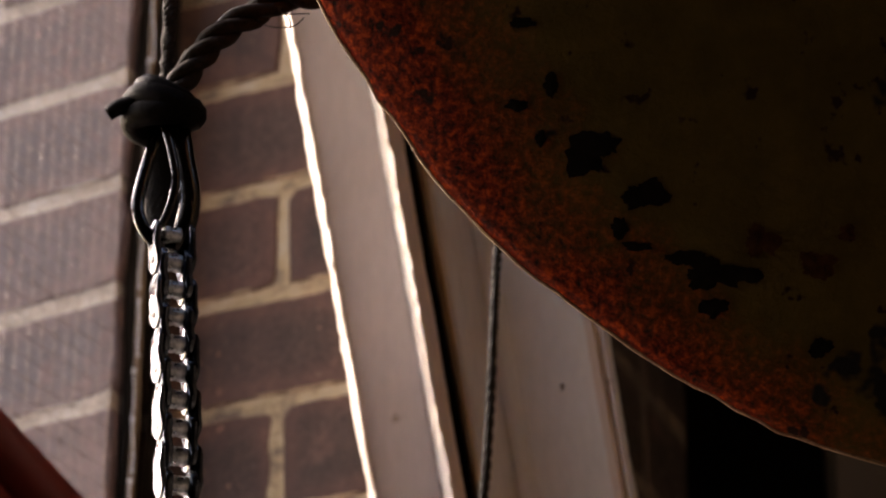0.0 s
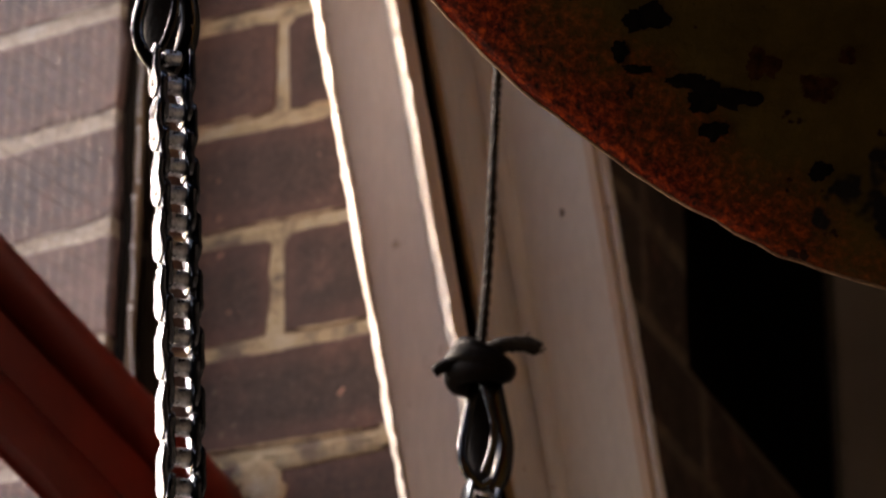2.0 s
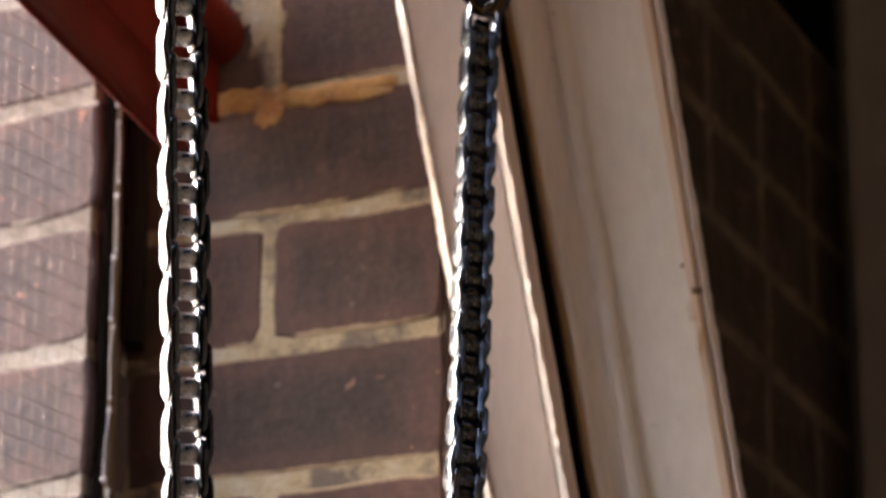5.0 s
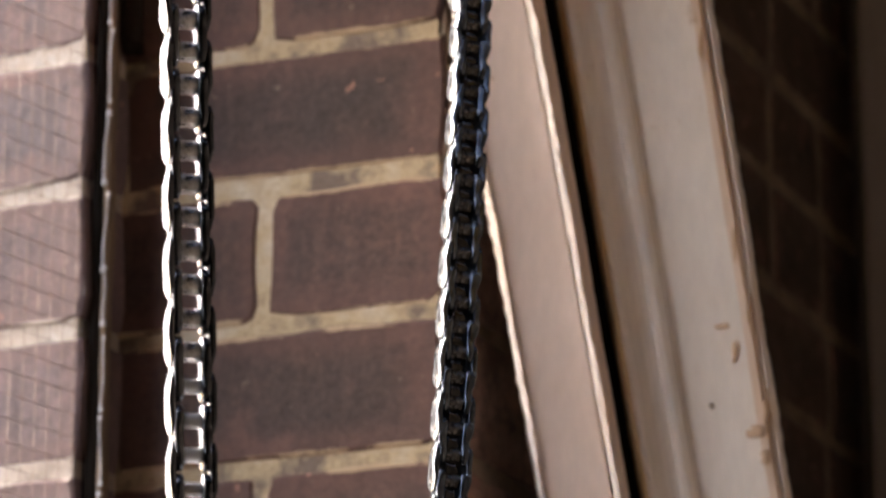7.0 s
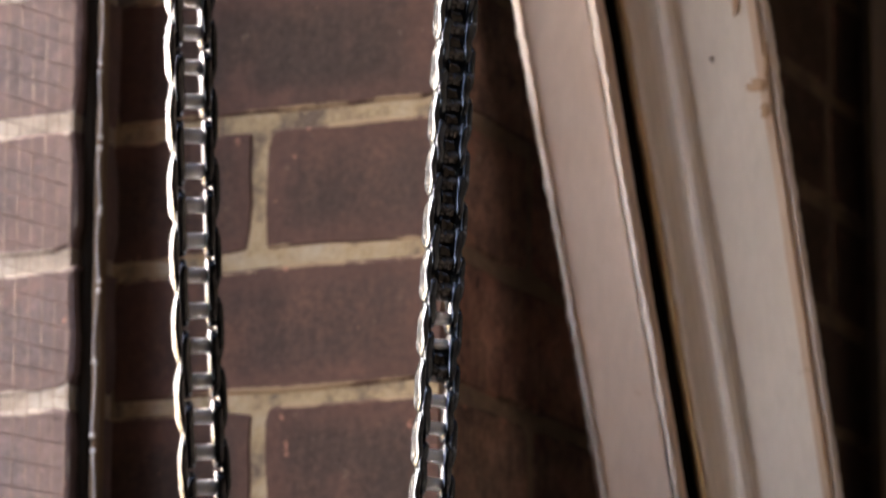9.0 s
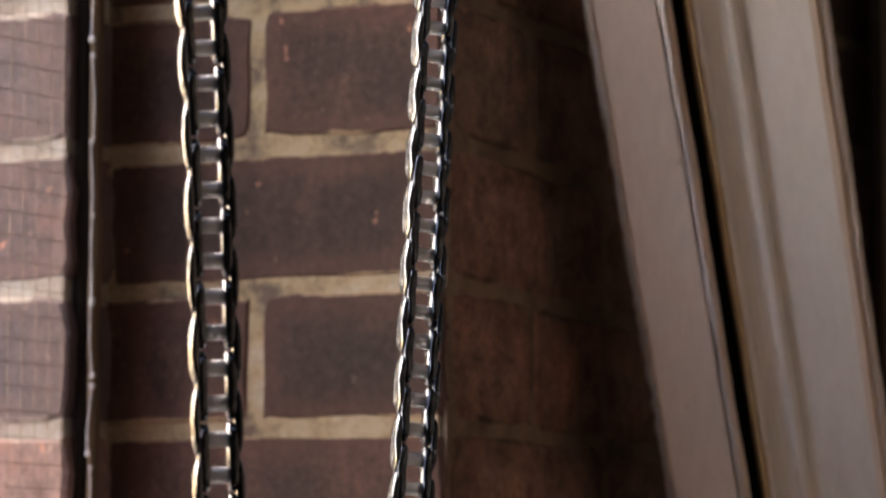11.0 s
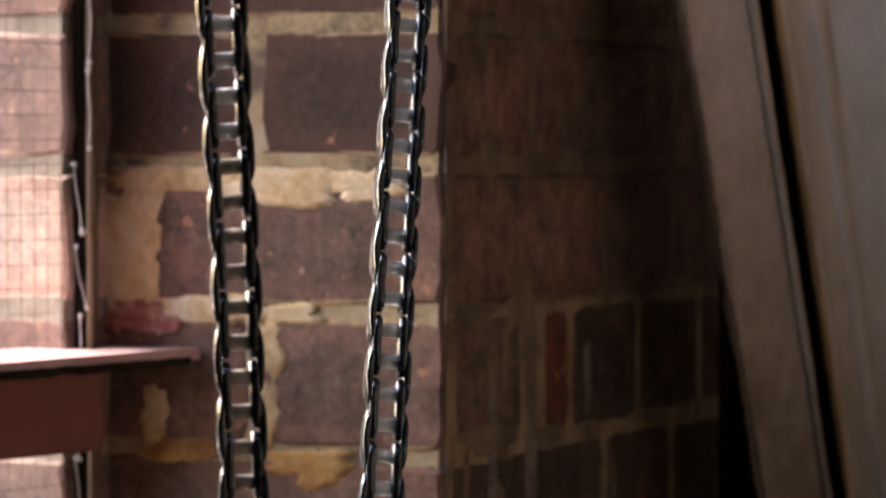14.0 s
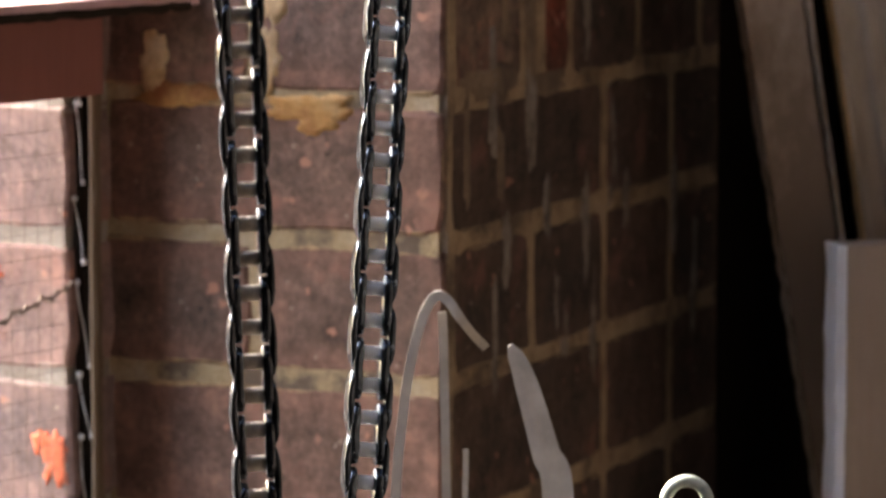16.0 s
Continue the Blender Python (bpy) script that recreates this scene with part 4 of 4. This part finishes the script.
rough_batten_or_shade(-0.1922, -0.1855, 1.960, 2.004, BLACK_WOOD_SHADE, 0.0018)
rough_batten_or_shade(-0.1853, -0.1816, 1.957, 1.998, BROWN_WOOD, 0.0011)
# black strip added for the shade on the pier's upper left end
rough_batten_or_shade(-0.1784, -0.1690, 1.968, 1.988, BLACK_WOOD_SHADE, 0.0018, 2.25)
p = SCREEN_1
part("batten", box(p.x - 0.03, p.x + 0.01, p.y - 0.02, p.y + 0.02, 0.0, 3.4), DARK_WOOD, screen, bevel=0.002)
z, side = 1.02, 1
for k in range(48):
    # short lengths of wire tacked along the batten's edge
    x0 = -0.1915 + random.uniform(-0.002, 0.003) if z < 1.45 else -0.1836 + random.uniform(-0.0008, 0.0008)
    x1 = x0 + (random.uniform(0.003, 0.0055) if z < 1.45 else random.uniform(-0.0018, 0.0018))
    length = random.uniform(0.030, 0.044)
    path = [Vector((x0 + (x1 - x0) * f + 0.0005 * math.sin(5 * f + k), 1.9582 if z < 1.45 else 1.9558, z + length * (1 - f))) for f in (0, 0.25, 0.5, 0.75, 1)]
    part("tacked_wire", tube(smooth_path(path, 3), 0.0005, 6), TACK_WIRE, screen)
    for f, q in ((0.0, path[0]), (1.0, path[-1])):
        bm = bmesh.new()
        bmesh.ops.create_icosphere(bm, subdivisions=2, radius=random.uniform(0.0011, 0.0019), matrix=Matrix.Translation(q + Vector((0.0004, -0.0004, 0.0005 - 0.001 * f))) @ Matrix.Diagonal((1, 0.6, 1.1, 1)))
        part("nail_head", bm, TACK_WIRE, screen, smooth=True)
    z += length + random.uniform(0.0, 0.012)

# ---------------------------------------------------------------- things at the foot
plank = thing("upright_plank", "pale painted plank standing on end beside the frame", "plank")
plank.matrix_world = pose(0.2183, 2.05, 0, 0, 0, 15)
PLANK_H = 1.2434
rings = []
for k in range(131):
    z = PLANK_H * k / 130
    j = [noise.noise(Vector((c * 2.7, z * 60, 0.3))) * 0.0008 for c in range(6)]
    rings.append([(0.004, 0.022, z), (0.004, 0.0 + j[2], z), (0.137, 0.0, z), (0.141 + j[3], 0.002, z), (0.141 + j[4], 0.022, z)])
part("board", loft(rings), PLANK_PAINT, plank)
rings = []
for k in range(261):
    z = PLANK_H * k / 260
    j = [noise.noise(Vector((c * 2.7, z * 70, 0.3))) * 0.0014 for c in range(4)]
    rings.append([(0.0 + j[0], 0.023, z), (-0.001 + j[1], 0.015, z), (-0.0005 + j[2], 0.004, z), (0.0039, -0.0005 + j[3], z), (0.0039, 0.023, z)])
part("sawn_edge", loft(rings), PLANK_LIT_EDGE, plank, "rough sawn edge with the sky's light in its colour")
hoop = thing("metal_hoop", "bent grey-green metal rod with a round hooked top", "metal hoop", (0.102, 1.55, 0))
arc = [Vector((-0.0088, 0, z)) for z in (0.0, 0.4, 0.8, 1.15)] + \
      [Vector((0.0088 * math.cos(w), 0, 1.1954 + 0.0088 * math.sin(w))) for w in np.linspace(math.pi, 0, 15)] + [Vector((0.0088, 0, z)) for z in (1.16, 1.12)]
part("rod", tube(arc, 0.0027, 10), GREEN_STEEL, hoop, smooth=True)


def ribbon(pts, w, t, taper=None):
    path = smooth_path(pts, 8)
    rings = []
    for i, p in enumerate(path):
        d = (path[min(i + 1, len(path) - 1)] - path[max(i - 1, 0)]).normalized()
        s = Vector((d.z, 0, -d.x)) * (taper(i / (len(path) - 1)) if taper else 1.0)
        rings.append([p + s * w / 2 + Vector((0, -t, 0)), p - s * w / 2 + Vector((0, -t, 0)), p - s * w / 2 + Vector((0, t, 0)), p + s * w / 2 + Vector((0, t, 0))])
    return loft(rings)


strap = thing("plastic_strap", "bent milky plastic straps standing up in a loose loop", "plastic strap", (0, 1.75, 0))
tail = lambda x, z: [(x * (1 - f) + (x + (0.012 if x > 0 else -0.03)) * f, 0, z * (1 - f)) for f in (1, 0.8, 0.6, 0.4, 0.2, 0.1)]
part("bent_strip", ribbon(tail(-0.0225, 1.1573) + [(-0.0225, 0, 1.1573), (-0.0195, 0, 1.1938), (-0.0165, 0, 1.2168), (-0.0125, 0, 1.2358), (-0.0085, 0, 1.2482), (-0.0030, 0, 1.2557),
                                                (0.0025, 0, 1.2532), (0.0080, 0, 1.2452), (0.0140, 0.005, 1.2368), (0.0205, 0.01, 1.2293)], 0.0046, 0.0008), PLASTIC, strap)
part("bent_strip", ribbon(tail(0.0016, 1.1573) + [(0.0016, 0.004, 1.1573), (0.0012, 0.004, 1.1838), (0.0008, 0.004, 1.2088), (0.0004, 0.004, 1.2288), (-0.0004, 0.003, 1.2477)], 0.0042, 0.0008), PLASTIC, strap)
part("bent_strip", ribbon(tail(0.0545, 1.1573) + [(0.0545, 0, 1.1573), (0.0485, 0, 1.1808), (0.0425, 0, 1.2028), (0.0365, 0, 1.2218), (0.0315, 0, 1.2323)], 0.0150, 0.0008, lambda f: float(np.interp(f, (0, 0.6, 0.85, 0.95, 1), (1, 1, 0.75, 0.5, 0.18)))), PLASTIC, strap)
part("bent_strip", ribbon(tail(0.0105, 1.1538) + [(0.0105, 0.005, 1.1538), (0.0107, 0.005, 1.1688), (0.0108, 0.005, 1.1818)], 0.0028, 0.0006), PLASTIC, strap)


# ---------------------------------------------------------------- bricks
def brick_mesh(length, height, depth, seed):
    """A brick with an uneven outline: back, arris and face rings."""
    rnd = random.Random(seed)
    n = 18
    outline = []
    for k in range(n):
        f = (k + 0.5) / n * 2 * (length + height)
        if f < length:
            p = (f, 0.0)
        elif f < length + height:
            p = (length, f - length)
        elif f < 2 * length + height:
            p = (2 * length + height - f, height)
        else:
            p = (0.0, 2 * (length + height) - f)
        outline.append(p)
    outline += [(0.002, 0.002), (length - 0.002, 0.002), (length - 0.002, height - 0.002), (0.002, height - 0.002)]
    cx, cz = length / 2, height / 2
    outline.sort(key=lambda p: math.atan2((p[1] - cz) / height, (p[0] - cx) / length))
    rough = [(x + rnd.uniform(-1, 1) * 0.0013, z + rnd.uniform(-1, 1) * 0.0013) for x, z in outline]
    inset = [(cx + (x - cx) * (1 - 0.0022 / cx) + rnd.uniform(-1, 1) * 0.0006, cz + (z - cz) * (1 - 0.0022 / cz) + rnd.uniform(-1, 1) * 0.0006) for x, z in rough]
    return loft([[(x, depth, z) for x, z in rough], [(x, 0.0016, z) for x, z in rough],
                 [(x, rnd.uniform(-0.0003, 0.0003), z) for x, z in inset]])


BRICKS = {}


def brick_data(length, height, mat, k):
    key = (round(length, 3), round(height, 3), mat.name, k)
    if key not in BRICKS:
        BRICKS[key] = finish("brick", brick_mesh(length, height, 0.06, hash((round(length * 1000), round(height * 1000), k)) % 9973), mat)
    return BRICKS[key]


def lay(parent, start, u, spans, mat, z0, z1, joint=0.0080):
    back = Vector((u.y, -u.x, 0))
    flip = back.y < 0
    if flip:
        back = -back
    for s0, s1 in spans:
        ob = new("brick", brick_data(s1 - s0 - joint, z1 - z0 - joint, mat, random.randrange(3)))
        o = start + u * ((s0 if not flip else s0) + joint / 2) + back * random.uniform(-0.0007, 0.0003)
        m = Matrix((u, back, Vector((0, 0, 1)))).transposed().to_4x4()
        m.translation = Vector((o.x, o.y, z0 + joint / 2))
        ob.parent, ob.matrix_local = parent, m @ Matrix.Rotation(radians(random.uniform(-0.55, 0.55)), 4, "Y")


for n, (z0, z1) in enumerate(zip(COURSES, COURSES[1:])):
    jointed = (TOP_BED - n) % 2 == 0
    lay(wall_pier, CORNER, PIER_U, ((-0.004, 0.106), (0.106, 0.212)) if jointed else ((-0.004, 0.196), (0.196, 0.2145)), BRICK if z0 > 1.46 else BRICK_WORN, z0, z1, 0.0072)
    spans, s = [], 0.004 if jointed else 0.0
    first = True
    end = 1.55 if LOW_END - 0.01 < z0 < HIGH_END - 0.01 else 0.416
    while s < end - 0.02:
        w = (0.108 if jointed else 0.22) if first else 0.22
        if (n % 3 != 1 or z0 < 1.46) and not first:
            w = 0.108
        w = min(w, end - s)
        spans.append((s, s + w))
        s += w
        first = False
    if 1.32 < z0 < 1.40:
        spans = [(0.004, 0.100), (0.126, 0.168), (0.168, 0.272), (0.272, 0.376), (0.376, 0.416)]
    # high, low and far bricks take the copy with shade in its colour
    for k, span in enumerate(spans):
        lay(wall_right, RIGHT_0 + RIGHT_U * 0.004, RIGHT_U, (span,), BRICK_BLOOD if k == 1 and 1.32 < z0 < 1.40 else BRICK_SIDE_SHADED if z0 < 1.32 or z0 > 2.30 or (k > 1 and (z0 < 1.40 or z0 > 1.80)) else BRICK_SIDE_LIT, z0, z1)
    s, spans = -0.007, []
    while s < 0.23:
        w = 0.1125 if s < 0 and not jointed else 0.225
        w = min(w, 0.24 - s)
        spans.append((s, s + w))
        s += w
    lay(wall_left, LEFT_START, LEFT_U, spans, BRICK_RED if z0 > 1.62 else BRICK_PALE if 1.39 < z0 < 1.45 else BRICK_SUNNY, z0, z1)


# ---------------------------------------------------------------- smeared mortar and shade patches on the pier


def smear(s0, z0, w, h, seed, mat=MORTAR, wall=None, u=PIER_U, proud=0.0013, start=CORNER):
    """A lump of mortar, or a patch for shade, spread over the brick face: s0 metres along from the corner, at height
    z0.
    """
    bm = bmesh.new()
    n, rim = 34, []
    back = Vector((u.y, -u.x, 0))
    back = back if back.y > 0 else -back
    at = lambda s, z, d: start + u * s + back * d + Vector((0, 0, z))
    layers = []
    for f, d in ((1.0, 0.003), (0.94, -proud * 0.6), (0.6, -proud), (0.25, -proud * 0.9)):
        ring = []
        for k in range(n):
            a = 2 * math.pi * k / n
            c, q = math.cos(a), math.sin(a)
            r = 1 + 0.40 * noise.noise(Vector((c * 1.7, q * 1.7, seed))) + 0.38 * noise.noise(Vector((c * 5, q * 5, seed + 7)))
            sq = (abs(c) ** 4 + abs(q) ** 4) ** -0.25
            ring.append(at(s0 + w / 2 * c * sq * r * f, z0 + h / 2 * q * sq * r * f, d + 0.0006 * noise.noise(Vector((k * 1.1, f * 5, seed)))))
        layers.append(ring)
    return part("mortar_smear", loft(layers, bm=bm), mat, wall or wall_pier, smooth=True)


for k, (s0, z0, w, h) in enumerate(((0.1177, 2.452, 0.030, 0.026), (0.1095, 2.437, 0.022, 0.036), (0.1060, 2.412, 0.013, 0.040), (0.072, 2.4625, 0.075, 0.012), (0.033, 2.466, 0.016, 0.016),
                                    (0.120, 2.394, 0.055, 0.014), (0.066, 2.390, 0.085, 0.012), (0.107, 2.384, 0.018, 0.016), (0.034, 2.512, 0.014, 0.012),
                                    (0.1765, 1.4382, 0.038, 0.066), (0.150, 1.4749, 0.075, 0.014), (0.090, 1.4739, 0.075, 0.015), (0.040, 1.4739, 0.05, 0.013), (0.083, 1.4671, 0.046, 0.013), (0.118, 1.4681, 0.030, 0.011), (0.045, 1.4681, 0.024, 0.010),
                                    (0.130, 1.4067, 0.070, 0.014), (0.0990, 1.3889, 0.020, 0.030), (0.0985, 1.3535, 0.014, 0.034), (0.085, 1.4047, 0.03, 0.012),
                                    (0.164, 1.3495, 0.016, 0.030), (0.150, 1.3322, 0.045, 0.012), (0.076, 1.3277, 0.050, 0.014), (0.0700, 1.3227, 0.022, 0.016))):
    smear(s0, z0, w, h, 0.9 * k + 0.3, MORTAR_RUST if 2.37 < z0 < 2.40 or z0 < 1.34 else MORTAR_FRESH if z0 < 1.5 else MORTAR)
for k, (s0, z0, w, h) in enumerate(((0.1719, 1.4013, 0.034, 0.014), (0.190, 1.3988, 0.016, 0.010), (0.158, 1.3988, 0.020, 0.010), (0.178, 1.4072, 0.018, 0.009), (0.1655, 1.4062, 0.014, 0.007))):
    smear(s0, z0, w, h, 0.7 * k + 5.3, FLAKED_RED, proud=0.003)
# dark patches that paint the shaded gap down the pier's left end
for k, (s0, z0, w, h) in enumerate(((0.2060, 1.3584, 0.022, 0.075), (0.2075, 1.294, 0.019, 0.075), (0.2065, 1.2243, 0.020, 0.078), (0.2075, 1.1543, 0.020, 0.075))):
    smear(s0, z0, w, h, 0.8 * k + 2.1, MORTAR_SHADE, proud=0.0012)
for k, (s0, z0, w, h) in enumerate(((0.045, 1.5448, 0.012, 0.032), (0.056, 1.4793, 0.022, 0.034), (0.100, 1.4146, 0.034, 0.044), (0.112, 1.3682, 0.014, 0.070), (0.060, 1.3396, 0.070, 0.016),
                                    (0.035, 1.4027, 0.050, 0.012), (0.140, 1.3336, 0.040, 0.014), (0.078, 1.3781, 0.008, 0.040), (0.150, 1.5556, 0.050, 0.012), (0.215, 1.5595, 0.034, 0.010),
                                    (0.170, 1.4852, 0.040, 0.012), (0.026, 1.3039, 0.008, 0.046), (0.072, 1.294, 0.010, 0.040))):
    smear(s0, z0, w, h, 1.3 * k + 4.4, MORTAR_SOOT, wall_right, RIGHT_U, 0.0009, RIGHT_0)
rnd = random.Random(7)
for k in range(16):
    # lime that has run down the side wall
    smear(rnd.uniform(0.04, 0.38), rnd.uniform(1.18, 1.40), rnd.uniform(0.004, 0.012), rnd.uniform(0.03, 0.07), rnd.uniform(0, 40), LIME_RUN, wall_right, RIGHT_U, 0.0008, RIGHT_0)
for k, (s0, z0, w, h) in enumerate(((0.008, 1.141, 0.016, 0.026), (0.016, 1.150, 0.010, 0.012), (0.05, 1.235, 0.022, 0.016))):
    smear(s0, z0, w, h, 1.9 * k + 0.6, ORANGE_FLAKE, wall_left, LEFT_U, 0.0012, LEFT_START)
